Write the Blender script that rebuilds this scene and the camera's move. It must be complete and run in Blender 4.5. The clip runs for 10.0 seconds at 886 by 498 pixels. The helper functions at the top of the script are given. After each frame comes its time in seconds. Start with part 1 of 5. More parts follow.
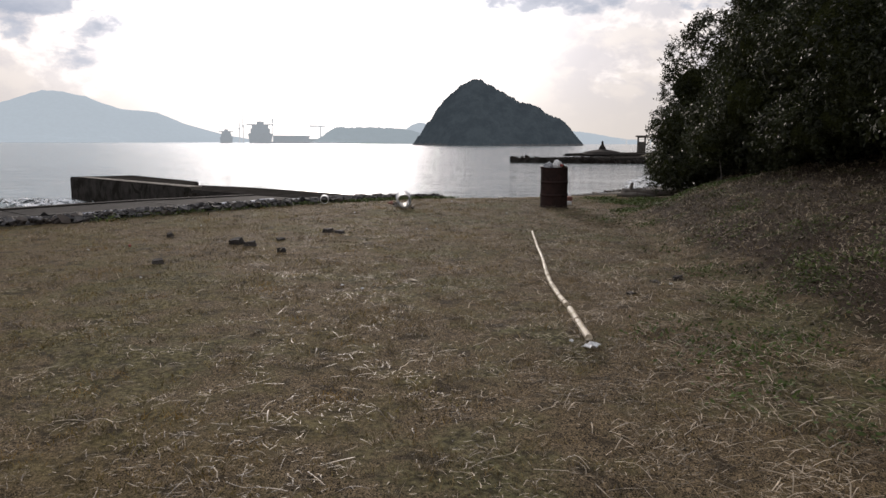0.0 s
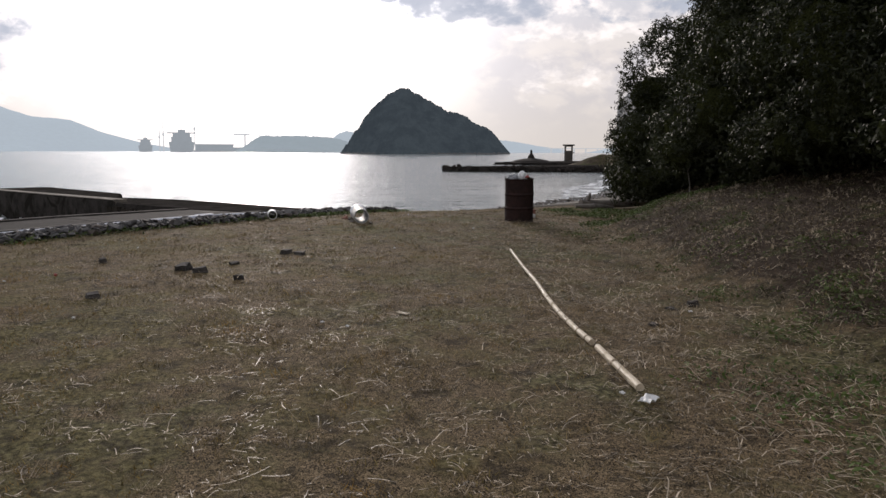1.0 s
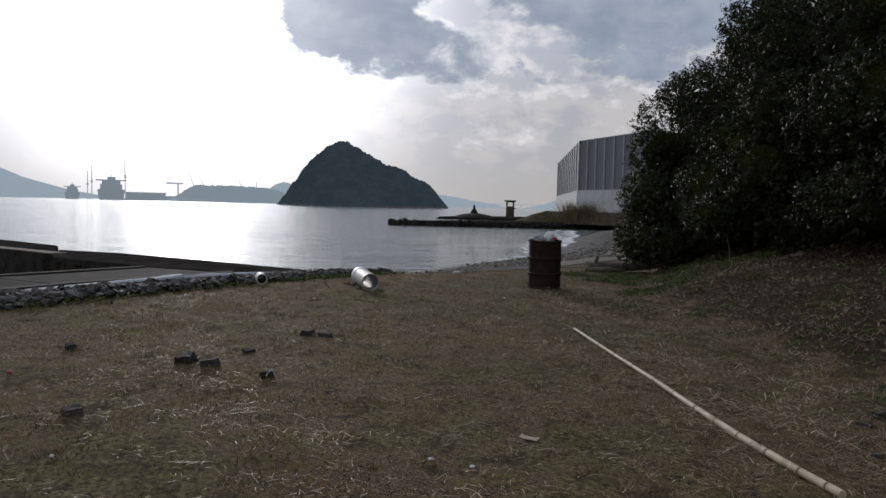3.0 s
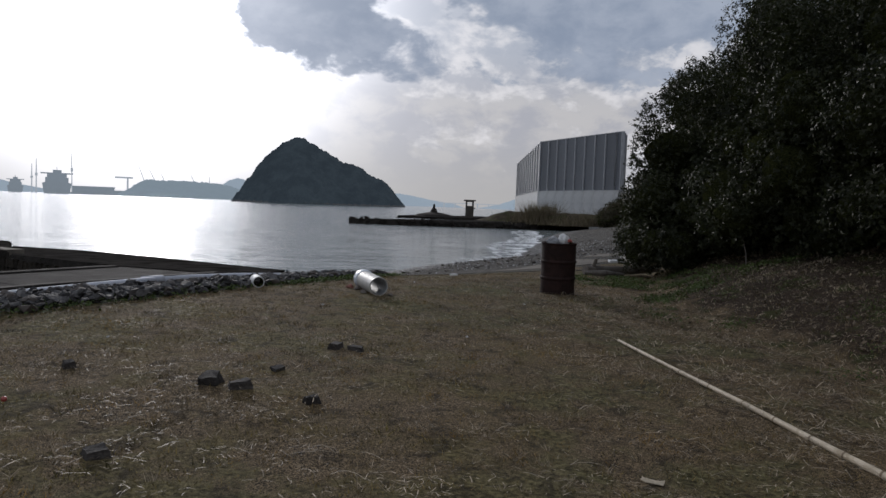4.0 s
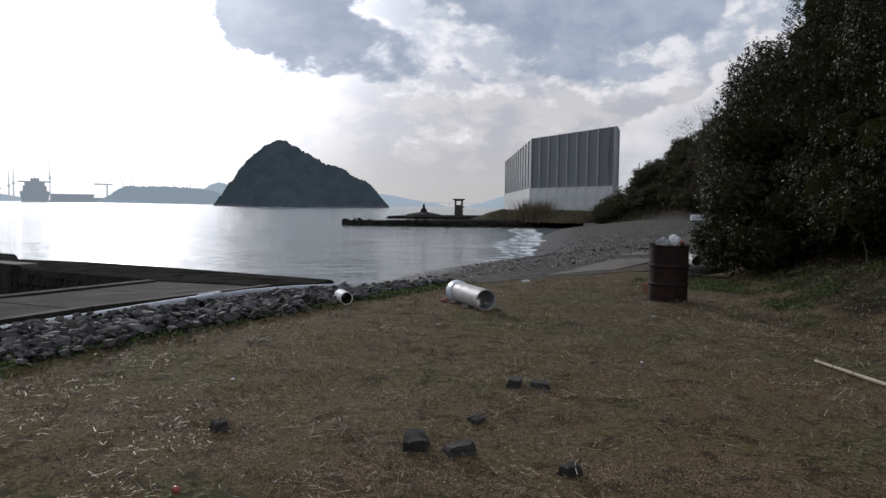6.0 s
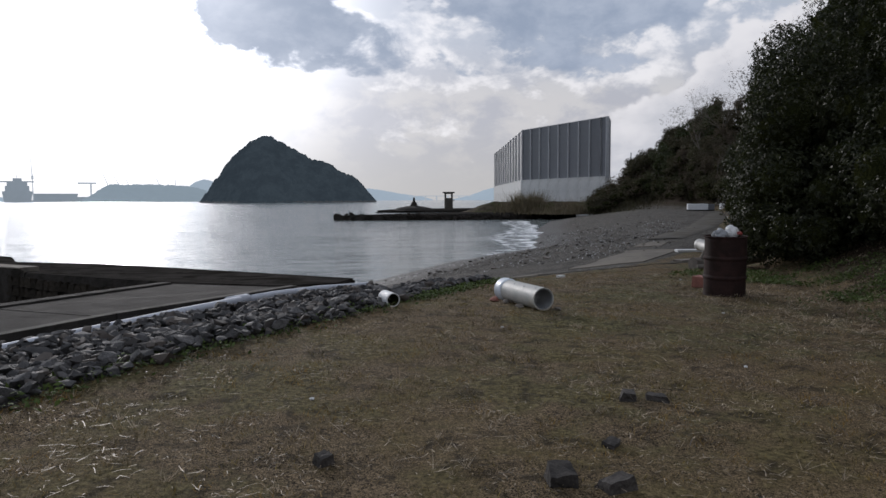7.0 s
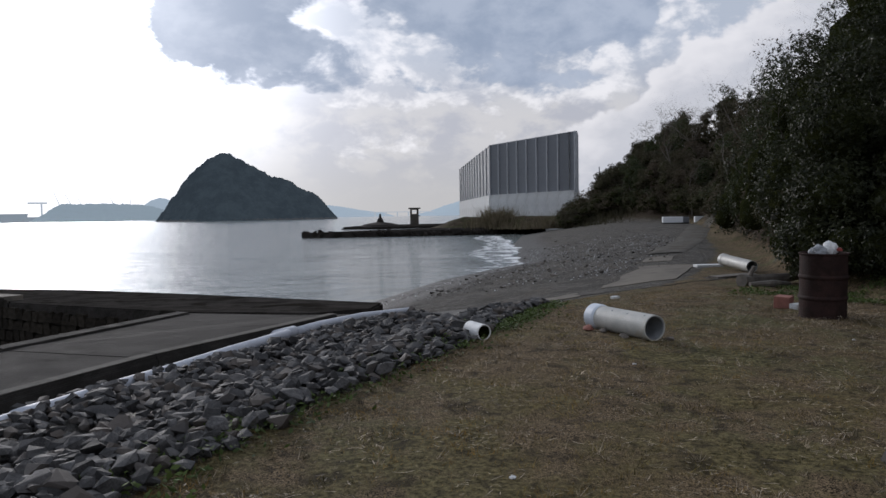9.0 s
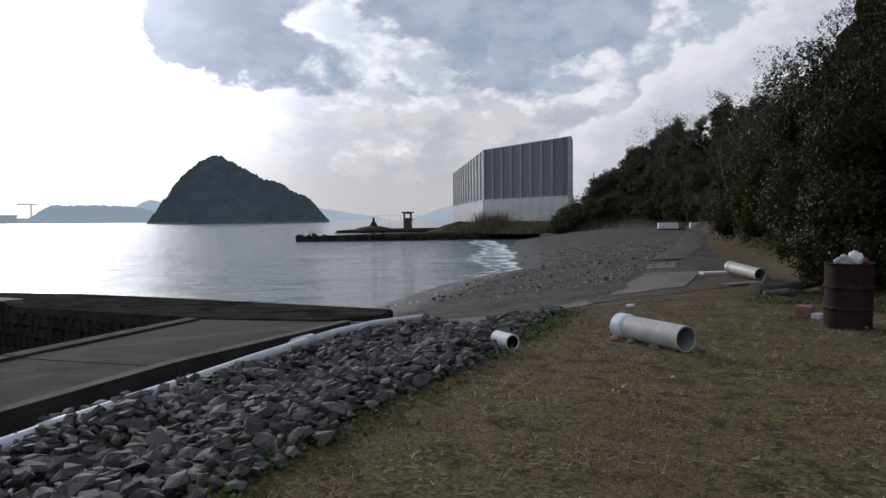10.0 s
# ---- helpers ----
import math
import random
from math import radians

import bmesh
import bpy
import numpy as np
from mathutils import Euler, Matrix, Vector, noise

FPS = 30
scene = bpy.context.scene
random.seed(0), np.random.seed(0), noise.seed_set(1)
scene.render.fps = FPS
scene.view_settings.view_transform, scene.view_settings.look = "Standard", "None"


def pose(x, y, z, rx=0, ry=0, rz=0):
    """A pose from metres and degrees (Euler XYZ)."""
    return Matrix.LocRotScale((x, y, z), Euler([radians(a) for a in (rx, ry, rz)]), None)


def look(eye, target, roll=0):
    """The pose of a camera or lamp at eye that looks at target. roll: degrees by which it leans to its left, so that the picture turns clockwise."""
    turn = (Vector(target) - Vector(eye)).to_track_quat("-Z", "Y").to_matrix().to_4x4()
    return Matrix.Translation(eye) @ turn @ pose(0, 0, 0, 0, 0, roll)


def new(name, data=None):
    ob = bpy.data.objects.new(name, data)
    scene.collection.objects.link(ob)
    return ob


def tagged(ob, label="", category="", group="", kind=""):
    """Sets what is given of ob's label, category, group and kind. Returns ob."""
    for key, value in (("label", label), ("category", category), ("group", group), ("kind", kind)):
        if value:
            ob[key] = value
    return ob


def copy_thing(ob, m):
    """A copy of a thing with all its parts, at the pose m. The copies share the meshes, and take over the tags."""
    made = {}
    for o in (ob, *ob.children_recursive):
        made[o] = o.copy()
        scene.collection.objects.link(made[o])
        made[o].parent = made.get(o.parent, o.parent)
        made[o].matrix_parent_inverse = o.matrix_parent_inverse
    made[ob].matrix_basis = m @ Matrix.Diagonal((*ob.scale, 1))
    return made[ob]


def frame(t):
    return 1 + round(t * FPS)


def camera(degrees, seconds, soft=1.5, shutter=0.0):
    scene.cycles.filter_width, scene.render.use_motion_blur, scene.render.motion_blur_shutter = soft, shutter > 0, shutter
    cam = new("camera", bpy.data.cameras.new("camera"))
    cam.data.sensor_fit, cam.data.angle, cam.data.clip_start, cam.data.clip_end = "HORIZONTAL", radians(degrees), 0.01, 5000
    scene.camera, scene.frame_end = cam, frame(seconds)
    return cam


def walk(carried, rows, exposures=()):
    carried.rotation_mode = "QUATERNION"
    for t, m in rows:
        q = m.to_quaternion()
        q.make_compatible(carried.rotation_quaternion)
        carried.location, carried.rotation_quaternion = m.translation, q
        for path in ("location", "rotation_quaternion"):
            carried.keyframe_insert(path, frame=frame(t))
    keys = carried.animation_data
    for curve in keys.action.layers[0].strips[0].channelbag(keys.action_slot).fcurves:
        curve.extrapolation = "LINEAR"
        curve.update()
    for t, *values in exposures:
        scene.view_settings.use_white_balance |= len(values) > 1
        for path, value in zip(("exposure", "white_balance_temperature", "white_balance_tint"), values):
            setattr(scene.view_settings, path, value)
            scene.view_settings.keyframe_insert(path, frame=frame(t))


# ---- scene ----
# ---- camera ----
cam = camera(63.0, 10.0)
PATH = [
    (0, (-0.034, 0.114, 1.648), (-0.075, 2.092, 1.357), 0.2),
    (0.5, (-0.41, 0.688, 1.656), (-0.342, 2.666, 1.368), 0.3),
    (1, (-0.723, 1.275, 1.677), (-0.568, 3.251, 1.41), 0.2),
    (1.5, (-1.06, 1.823, 1.696), (-0.802, 3.792, 1.455), 0.5),
    (2, (-1.38, 2.435, 1.702), (-1.115, 4.409, 1.518), -0.2),
    (2.5, (-1.705, 2.997, 1.72), (-1.426, 4.973, 1.593), 0.6),
    (4, (-2.876, 4.604, 1.687), (-2.427, 6.55, 1.569), 2.1),
    (4.5, (-3.249, 5.068, 1.685), (-2.757, 7.002, 1.555), 2.5),
    (5, (-3.645, 5.506, 1.687), (-3.111, 7.429, 1.556), 2.2),
    (5.5, (-4.024, 5.959, 1.682), (-3.538, 7.896, 1.566), 1.0),
    (7, (-5.055, 7.345, 1.679), (-4.53, 9.271, 1.542), -0.2),
    (7.5, (-5.391, 7.745, 1.692), (-4.863, 9.668, 1.545), -0.6),
    (8, (-5.685, 8.204, 1.699), (-5.179, 10.135, 1.571), 0.0),
    (8.5, (-6.01, 8.574, 1.712), (-5.428, 10.484, 1.596), -0.4),
    (9, (-6.287, 8.95, 1.728), (-5.658, 10.846, 1.633), -0.9),
    (9.5, (-6.493, 9.185, 1.748), (-5.834, 11.072, 1.667), -0.7),
    (10, (-6.634, 9.252, 1.771), (-5.983, 11.141, 1.687), -0.5),
]
EXPOSURES = [(0.0, -0.25, 6800, 17), (1.0, -0.3, 6700, 17), (2.5, -0.77, 6350, 15), (4.0, -0.88, 6150, 14), (5.5, -0.66, 6150, 14), (7.5, -0.61, 6150, 14), (10.0, -0.57, 6050, 14)]
walk(cam, [(t, look(eye, target, roll)) for t, eye, target, roll in PATH], EXPOSURES)

# ---- light ----
SUN_AZ, SUN_EL = radians(-10.0), radians(16.5)      # azimuth from +y towards +x
SUN_WAY = Vector((math.sin(SUN_AZ) * math.cos(SUN_EL), math.cos(SUN_AZ) * math.cos(SUN_EL), math.sin(SUN_EL)))
sun = new("sun", bpy.data.lights.new("sun", "SUN"))
sun.data.energy, sun.data.angle, sun.data.color = 2.0, radians(2.5), (1.0, 0.94, 0.85)
sun.matrix_world = look(SUN_WAY * 100, (0, 0, 0))


class Nodes:
    """A small wrapper to write node trees in one line each."""

    def __init__(self, tree):
        self.tree = tree
        tree.nodes.clear()

    def add(self, kind, inputs=(), **settings):
        n = self.tree.nodes.new(kind)
        for key, value in settings.items():
            setattr(n, key, value)
        for key, value in dict(inputs).items():
            if isinstance(value, bpy.types.NodeSocket):
                self.tree.links.new(value, n.inputs[key])
            else:
                n.inputs[key].default_value = value
        return n

    def math(self, op, a, b=0.0, c=0.0, clamp=False):
        return self.add("ShaderNodeMath", {0: a, 1: b, 2: c}, operation=op, use_clamp=clamp).outputs[0]

    def vmath(self, op, a, b=(0, 0, 0)):
        n = self.add("ShaderNodeVectorMath", {0: a, 1: b}, operation=op)
        return n.outputs["Value"] if op in ("DOT_PRODUCT", "LENGTH", "DISTANCE") else n.outputs["Vector"]

    def noise(self, vector, scale, detail=4.0, rough=0.55, distortion=0.0):
        return self.add("ShaderNodeTexNoise", {"Vector": vector, "Scale": scale, "Detail": detail, "Roughness": rough, "Distortion": distortion}).outputs["Fac"]

    def ramp(self, value, low, high, to_low=0.0, to_high=1.0):
        return self.add("ShaderNodeMapRange", {"Value": value, "From Min": low, "From Max": high, "To Min": to_low, "To Max": to_high}, interpolation_type="SMOOTHSTEP").outputs[0]

    def mix(self, fac, a, b):
        n = self.add("ShaderNodeMix", data_type="RGBA")
        for i, v in ((0, fac), (6, a), (7, b)):
            if isinstance(v, bpy.types.NodeSocket):
                self.tree.links.new(v, n.inputs[i])
            else:
                n.inputs[i].default_value = v if i == 0 else (*v[:3], 1)
        return n.outputs[2]


world = bpy.data.worlds.new("sky")
scene.world = world
world.use_nodes = True
w = Nodes(world.node_tree)
way = w.add("ShaderNodeTexCoord").outputs["Generated"]
sky = w.add("ShaderNodeTexSky", sky_type="NISHITA", sun_disc=False, sun_elevation=SUN_EL, sun_rotation=SUN_AZ, air_density=1.2, dust_density=2.5)
# a broken cloud deck: grey-blue masses with bright rims, pale gaps, a low cumulus bank, a bright veil round the sun
split = w.add("ShaderNodeSeparateXYZ", {0: way}).outputs
bear = w.math("MULTIPLY", w.math("ARCTAN2", split["X"], split["Y"]), 57.2958)
lift = w.math("MULTIPLY", w.math("ARCSINE", split["Z"]), 57.2958)
flat = w.vmath("MULTIPLY", way, (1.0, 1.0, 1.7))
warp_a, warp_b = w.noise(flat, 6.0, 5.0, 0.55), w.noise(w.vmath("ADD", flat, (5.0, 2.0, 1.0)), 7.0, 5.0, 0.55)
bear_w = w.math("ADD", bear, w.math("MULTIPLY", w.math("SUBTRACT", warp_a, 0.5), 15.0))
lift_w = w.math("ADD", lift, w.math("MULTIPLY", w.math("SUBTRACT", warp_b, 0.5), 8.0))


def mass(at, high, wide, tall, weight):
    """A soft body of cloud round a bearing and a height, in degrees."""
    u = w.math("DIVIDE", w.math("SUBTRACT", bear_w, at), wide)
    v = w.math("DIVIDE", w.math("SUBTRACT", lift_w, high), tall)
    return w.math("MULTIPLY", w.math("EXPONENT", w.math("MULTIPLY", w.math("ADD", w.math("MULTIPLY", u, u), w.math("MULTIPLY", v, v)), -1.0)), weight)


fine = w.noise(w.vmath("ADD", flat, (0.3, 0.0, 0.0)), 9.0, 7.0, 0.60, 0.2)
puff = w.noise(flat, 15.0, 6.0, 0.58, 0.2)
cover = w.math("MULTIPLY", w.math("SUBTRACT", fine, 0.5), 2.0)
for body in ((2.0, 15.0, 7.6, 4.6, 1.3), (20.0, 16.0, 8.5, 4.1, 1.05), (31.0, 15.3, 6.5, 3.6, 0.95), (13.0, 10.2, 5.0, 2.0, 0.6), (22.5, 10.0, 4.5, 2.2, 0.55), (-32.0, 12.0, 9.5, 4.6, 1.0), (10.8, 15.3, 2.4, 1.5, -0.75), (15.8, 12.0, 3.4, 1.2, -0.5), (10.8, 9.7, 2.6, 0.9, -0.35)):
    cover = w.math("ADD", cover, mass(*body))
wide_noise = w.noise(w.vmath("ADD", flat, (4.4, 9.2, 0.0)), 2.2, 4.0, 0.5, 0.3)
cover = w.math("ADD", cover, w.math("MULTIPLY", w.ramp(lift, 15.0, 24.0), w.ramp(wide_noise, 0.38, 0.58, 0.0, 0.8)))
thick = w.ramp(cover, 0.36, 0.72)
edge = w.math("MULTIPLY", w.math("SUBTRACT", w.ramp(cover, 0.10, 0.34), w.ramp(cover, 0.42, 0.64)), w.ramp(puff, 0.40, 0.62, 0.1, 1.0))
toward = w.math("MAXIMUM", w.vmath("DOT_PRODUCT", way, tuple(SUN_WAY)), 0.0)
glow = w.math("ADD", w.math("MULTIPLY", w.math("POWER", toward, 60.0), 9.0), w.math("MULTIPLY", w.math("POWER", toward, 18.0), 0.55))
blue = w.add("ShaderNodeVectorMath", {0: sky.outputs[0], "Scale": 0.05}, operation="SCALE").outputs["Vector"]
gap = w.mix(0.85, blue, (0.70, 0.80, 0.93))
haze = w.mix(w.ramp(puff, 0.40, 0.62), (0.72, 0.73, 0.76), (0.94, 0.92, 0.88))
low_haze = w.mix(w.ramp(lift, 0.0, 7.0), (0.78, 0.76, 0.71), haze)
base = w.mix(w.ramp(lift, 7.0, 13.0, 0.0, 0.8), low_haze, gap)
# the cumulus bank that climbs above the hill
bank_line = w.math("SUBTRACT", w.math("ADD", 7.4, w.math("MULTIPLY", w.math("SUBTRACT", bear_w, 29.0), 0.58)), w.math("ADD", lift_w, w.math("MULTIPLY", w.math("SUBTRACT", puff, 0.5), 5.0)))
bank = w.math("MULTIPLY", w.ramp(bank_line, -0.4, 0.5), w.ramp(bear, 20.0, 29.0))
base = w.mix(w.math("MULTIPLY", bank, 0.9), base, w.mix(w.ramp(w.math("ADD", bank_line, w.math("MULTIPLY", w.math("SUBTRACT", puff, 0.5), 14.0)), -1.0, 4.5), (1.24, 1.21, 1.17), (0.86, 0.87, 0.89)))
grey = w.mix(w.ramp(w.math("ADD", w.math("MULTIPLY", puff, 0.5), w.math("MULTIPLY", fine, 0.5)), 0.40, 0.62), (0.45, 0.54, 0.67), (0.66, 0.74, 0.85))
base = w.mix(w.math("MULTIPLY", thick, 0.92), base, grey)
base = w.mix(w.math("MULTIPLY", edge, 0.8), base, (1.38, 1.35, 1.30))
light = w.add("ShaderNodeVectorMath", {0: (1.0, 0.99, 0.97), "Scale": w.math("MULTIPLY", glow, w.math("SUBTRACT", 1.0, w.math("MULTIPLY", thick, 0.92)))}, operation="SCALE").outputs["Vector"]
total = w.vmath("ADD", base, light)
back = w.add("ShaderNodeBackground", {"Color": total, "Strength": 1.0})
w.tree.links.new(back.outputs[0], w.add("ShaderNodeOutputWorld").inputs[0])


# ---- materials ----
def material(name, dark, light, scale=6.0, rough=0.8, bump=0.3, grain=90.0, metal=0.0, spread=0.0, spec=0.5, stain=None, coat=0.0, odd=None):
    """A surface that varies at two scales: blotches and grain, both also in relief. spread: variation from piece to piece."""
    m = bpy.data.materials.new(name)
    m.use_nodes = True
    n = Nodes(m.node_tree)
    where = n.add("ShaderNodeTexCoord").outputs["Object"]
    blot, fleck = n.noise(where, scale, 5.0, 0.6), n.noise(where, grain, 3.0, 0.6)
    fac = n.ramp(n.math("ADD", n.math("MULTIPLY", blot, 0.65), n.math("MULTIPLY", fleck, 0.35)), 0.32, 0.68)
    color = n.mix(fac, dark, light)
    if stain:
        color = n.mix(n.ramp(n.noise(where, scale * 0.45, 6.0, 0.65, 0.8), 0.5, 0.62), color, stain)
    if spread:
        r = n.add("ShaderNodeObjectInfo").outputs["Random"]
        isle = n.add("ShaderNodeNewGeometry").outputs["Random Per Island"]
        v = n.ramp(n.math("FRACT", n.math("ADD", r, isle)), 0.0, 1.0, 1.0 - spread, 1.0 + spread)
        color = n.add("ShaderNodeHueSaturation", {"Color": color, "Value": v}).outputs[0]
        if odd:
            color = n.mix(n.ramp(n.math("FRACT", n.math("MULTIPLY", n.math("ADD", r, isle), 7.31)), 0.72, 0.9, 0.0, 0.8), color, odd)
    shader = n.add("ShaderNodeBsdfPrincipled", {"Base Color": color, "Metallic": metal, "Roughness": n.ramp(blot, 0.3, 0.7, max(rough - 0.1, 0.02), min(rough + 0.1, 1.0)),
                                                "Specular IOR Level": spec, "Coat Weight": coat})
    relief = n.add("ShaderNodeBump", {"Height": n.math("ADD", blot, n.math("MULTIPLY", fleck, 0.4)), "Strength": bump, "Distance": 0.02})
    n.tree.links.new(relief.outputs[0], shader.inputs["Normal"])
    n.tree.links.new(shader.outputs[0], n.add("ShaderNodeOutputMaterial").inputs[0])
    return m


def haze_glow_material(name, color, glow, uneven=0.1):
    """Far land and ships, with the sea haze put in as an even glow."""
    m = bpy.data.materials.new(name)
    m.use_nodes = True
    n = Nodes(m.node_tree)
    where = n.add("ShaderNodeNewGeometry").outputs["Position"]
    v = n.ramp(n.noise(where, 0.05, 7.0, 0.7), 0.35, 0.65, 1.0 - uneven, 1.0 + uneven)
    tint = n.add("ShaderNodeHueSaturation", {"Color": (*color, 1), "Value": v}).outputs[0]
    # the emission stands in for haze; nothing out there is a lamp
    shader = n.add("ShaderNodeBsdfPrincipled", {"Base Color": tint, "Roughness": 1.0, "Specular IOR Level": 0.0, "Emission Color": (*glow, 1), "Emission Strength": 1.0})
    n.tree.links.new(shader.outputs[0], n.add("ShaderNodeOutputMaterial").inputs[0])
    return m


def leaf_material(name, dark, light, rough=0.45, skew=1.0, spec=0.3, patchy=None):
    m = bpy.data.materials.new(name)
    m.use_nodes = True
    n = Nodes(m.node_tree)
    isle = n.add("ShaderNodeNewGeometry").outputs["Random Per Island"]
    where = n.add("ShaderNodeTexCoord").outputs["Object"]
    fac = n.math("ADD", n.math("MULTIPLY", n.math("POWER", isle, skew), 0.6), n.math("MULTIPLY", n.ramp(n.noise(where, 1.3, 3.0), 0.35, 0.65), 0.4))
    color = n.mix(fac, dark, light)
    if patchy:
        # mossy growth in broad patches, more of it away from the bank
        across = n.add("ShaderNodeSeparateXYZ", {0: where}).outputs["X"]
        far_side = n.ramp(n.math("ADD", across, n.math("MULTIPLY", n.math("SUBTRACT", n.noise(where, 0.45, 4.0), 0.5), 8.0)), -1.5, 1.6, 1.0, 0.15)
        spread_f = n.ramp(n.noise(where, 0.8, 5.0, 0.6), 0.40, 0.60, 0.15, 0.9)
        mossy = n.mix(n.math("POWER", isle, 1.5), patchy[0], patchy[1])
        gold = n.mix(n.ramp(n.noise(where, 1.7, 4.0), 0.48, 0.62), mossy, patchy[2])
        color = n.mix(n.math("MULTIPLY", far_side, spread_f), color, gold)
    shader = n.add("ShaderNodeBsdfPrincipled", {"Base Color": color, "Roughness": rough, "Specular IOR Level": spec})
    thin = n.add("ShaderNodeBsdfTranslucent", {"Color": n.mix(0.4, color, (0.09, 0.12, 0.02))})
    both = n.add("ShaderNodeMixShader", {0: 0.12, 1: shader.outputs[0], 2: thin.outputs[0]})
    n.tree.links.new(both.outputs[0], n.add("ShaderNodeOutputMaterial").inputs[0])
    return m


def ground_material():
    """Dry lawn, leaf litter, shingle beach, wetted sand and darkened stone-bed ground, told apart by what the sheet
    stores for each.
    """
    m = bpy.data.materials.new("ground")
    m.use_nodes = True
    n = Nodes(m.node_tree)
    where = n.add("ShaderNodeNewGeometry").outputs["Position"]
    stored = n.add("ShaderNodeAttribute", attribute_name="cover", attribute_type="GEOMETRY")
    lay, inland = stored.outputs["Color"], stored.outputs["Alpha"]
    sep = n.add("ShaderNodeSeparateColor", {0: lay})
    lawn, litter, wet_or_dark = sep.outputs
    large, mid, fine, tiny = n.noise(where, 0.45, 4.0), n.noise(where, 2.6, 5.0, 0.6), n.noise(where, 24.0, 4.0, 0.65), n.noise(where, 140.0, 3.0, 0.7)
    streak = n.add("ShaderNodeTexNoise", {"Vector": n.vmath("MULTIPLY", where, (46.0, 38.0, 40.0)), "Scale": 1.0, "Detail": 4.0, "Distortion": 2.2}).outputs["Fac"]
    straw = n.mix(n.ramp(streak, 0.35, 0.68), (0.008, 0.006, 0.003), (0.275, 0.200, 0.118))
    green = n.mix(n.ramp(fine, 0.3, 0.7), (0.014, 0.014, 0.005), (0.175, 0.160, 0.078))
    grass = n.mix(n.ramp(n.math("ADD", n.math("MULTIPLY", large, 0.6), n.math("MULTIPLY", mid, 0.4)), 0.46, 0.60), straw, green)
    sidelong = n.ramp(n.math("ADD", n.add("ShaderNodeSeparateXYZ", {0: where}).outputs["X"], n.math("MULTIPLY", n.math("SUBTRACT", large, 0.5), 8.0)), -1.5, 1.6, 1.0, 0.12)
    moss = n.mix(n.ramp(fine, 0.3, 0.7), (0.046, 0.036, 0.012), (0.205, 0.155, 0.070))
    grass = n.mix(n.math("MULTIPLY", sidelong, n.ramp(n.math("ADD", n.math("MULTIPLY", n.noise(where, 0.9, 4.0), 0.6), n.math("MULTIPLY", mid, 0.4)), 0.42, 0.62, 0.0, 0.6)), grass, moss)
    grass = n.mix(n.ramp(n.noise(where, 4.2, 5.0, 0.65, 0.5), 0.50, 0.66, 0.0, 0.7), grass, (0.022, 0.017, 0.011))
    duff = n.mix(n.ramp(n.noise(where, 38.0, 4.0, 0.7), 0.35, 0.68), (0.009, 0.006, 0.004), (0.072, 0.050, 0.033))
    duff = n.mix(n.ramp(mid, 0.52, 0.66), duff, (0.036, 0.040, 0.012))
    sand = n.mix(n.ramp(n.math("ADD", n.math("MULTIPLY", fine, 0.5), n.math("MULTIPLY", tiny, 0.5)), 0.40, 0.60), (0.034, 0.031, 0.028), (0.170, 0.158, 0.140))
    sand = n.mix(n.ramp(n.noise(where, 0.8, 5.0, 0.65, 0.6), 0.5, 0.66), sand, (0.095, 0.080, 0.063))
    strand = n.add("ShaderNodeCombineXYZ", {0: n.math("MULTIPLY", inland, 26.0), 1: n.math("MULTIPLY", large, 2.2), 2: n.math("MULTIPLY", mid, 0.9)}).outputs[0]
    band = n.noise(strand, 1.0, 4.0, 0.6)
    sand = n.mix(n.ramp(band, 0.50, 0.60, 0.0, 0.75), sand, (0.045, 0.040, 0.034))
    sand = n.mix(n.ramp(n.math("ADD", n.math("MULTIPLY", band, 0.5), n.math("MULTIPLY", fine, 0.5)), 0.53, 0.60, 0.0, 0.6), sand, (0.22, 0.21, 0.195))
    sand = n.mix(n.ramp(n.noise(where, 0.55, 7.0, 0.72, 1.2), 0.47, 0.60, 0.0, 0.75), sand, (0.034, 0.031, 0.027))
    shells = n.ramp(n.noise(where, 42.0, 2.0, 0.5), 0.63, 0.69, 0.0, 0.85)
    sand = n.mix(shells, sand, (0.42, 0.40, 0.37))
    sand = n.mix(n.math("MULTIPLY", wet_or_dark, 0.75), sand, (0.042, 0.038, 0.033))
    sand = n.mix(n.ramp(n.noise(where, 4.5, 7.0, 0.78, 0.6), 0.44, 0.60, 0.0, 0.7), sand, (0.030, 0.027, 0.023))
    sand = n.mix(n.ramp(n.noise(where, 13.0, 4.0, 0.7), 0.58, 0.66, 0.0, 0.55), sand, (0.22, 0.205, 0.185))
    broken = n.math("MULTIPLY", n.math("SUBTRACT", mid, 0.5), 1.2)
    lawn_edge = n.ramp(n.math("ADD", lawn, broken), 0.4, 0.6)
    color = n.mix(lawn_edge, sand, grass)
    color = n.mix(n.ramp(n.math("ADD", litter, broken), 0.15, 0.50), color, duff)
    shader = n.add("ShaderNodeBsdfPrincipled", {"Base Color": color, "Roughness": n.ramp(wet_or_dark, 0.0, 1.0, 0.95, 0.6), "Specular IOR Level": n.ramp(wet_or_dark, 0.0, 1.0, 0.1, 0.25)})
    relief = n.add("ShaderNodeBump", {"Height": n.math("ADD", n.math("MULTIPLY", streak, 0.5), n.math("ADD", fine, n.math("MULTIPLY", tiny, 0.4))), "Strength": 0.8, "Distance": 0.03})
    n.tree.links.new(relief.outputs[0], shader.inputs["Normal"])
    n.tree.links.new(shader.outputs[0], n.add("ShaderNodeOutputMaterial").inputs[0])
    return m


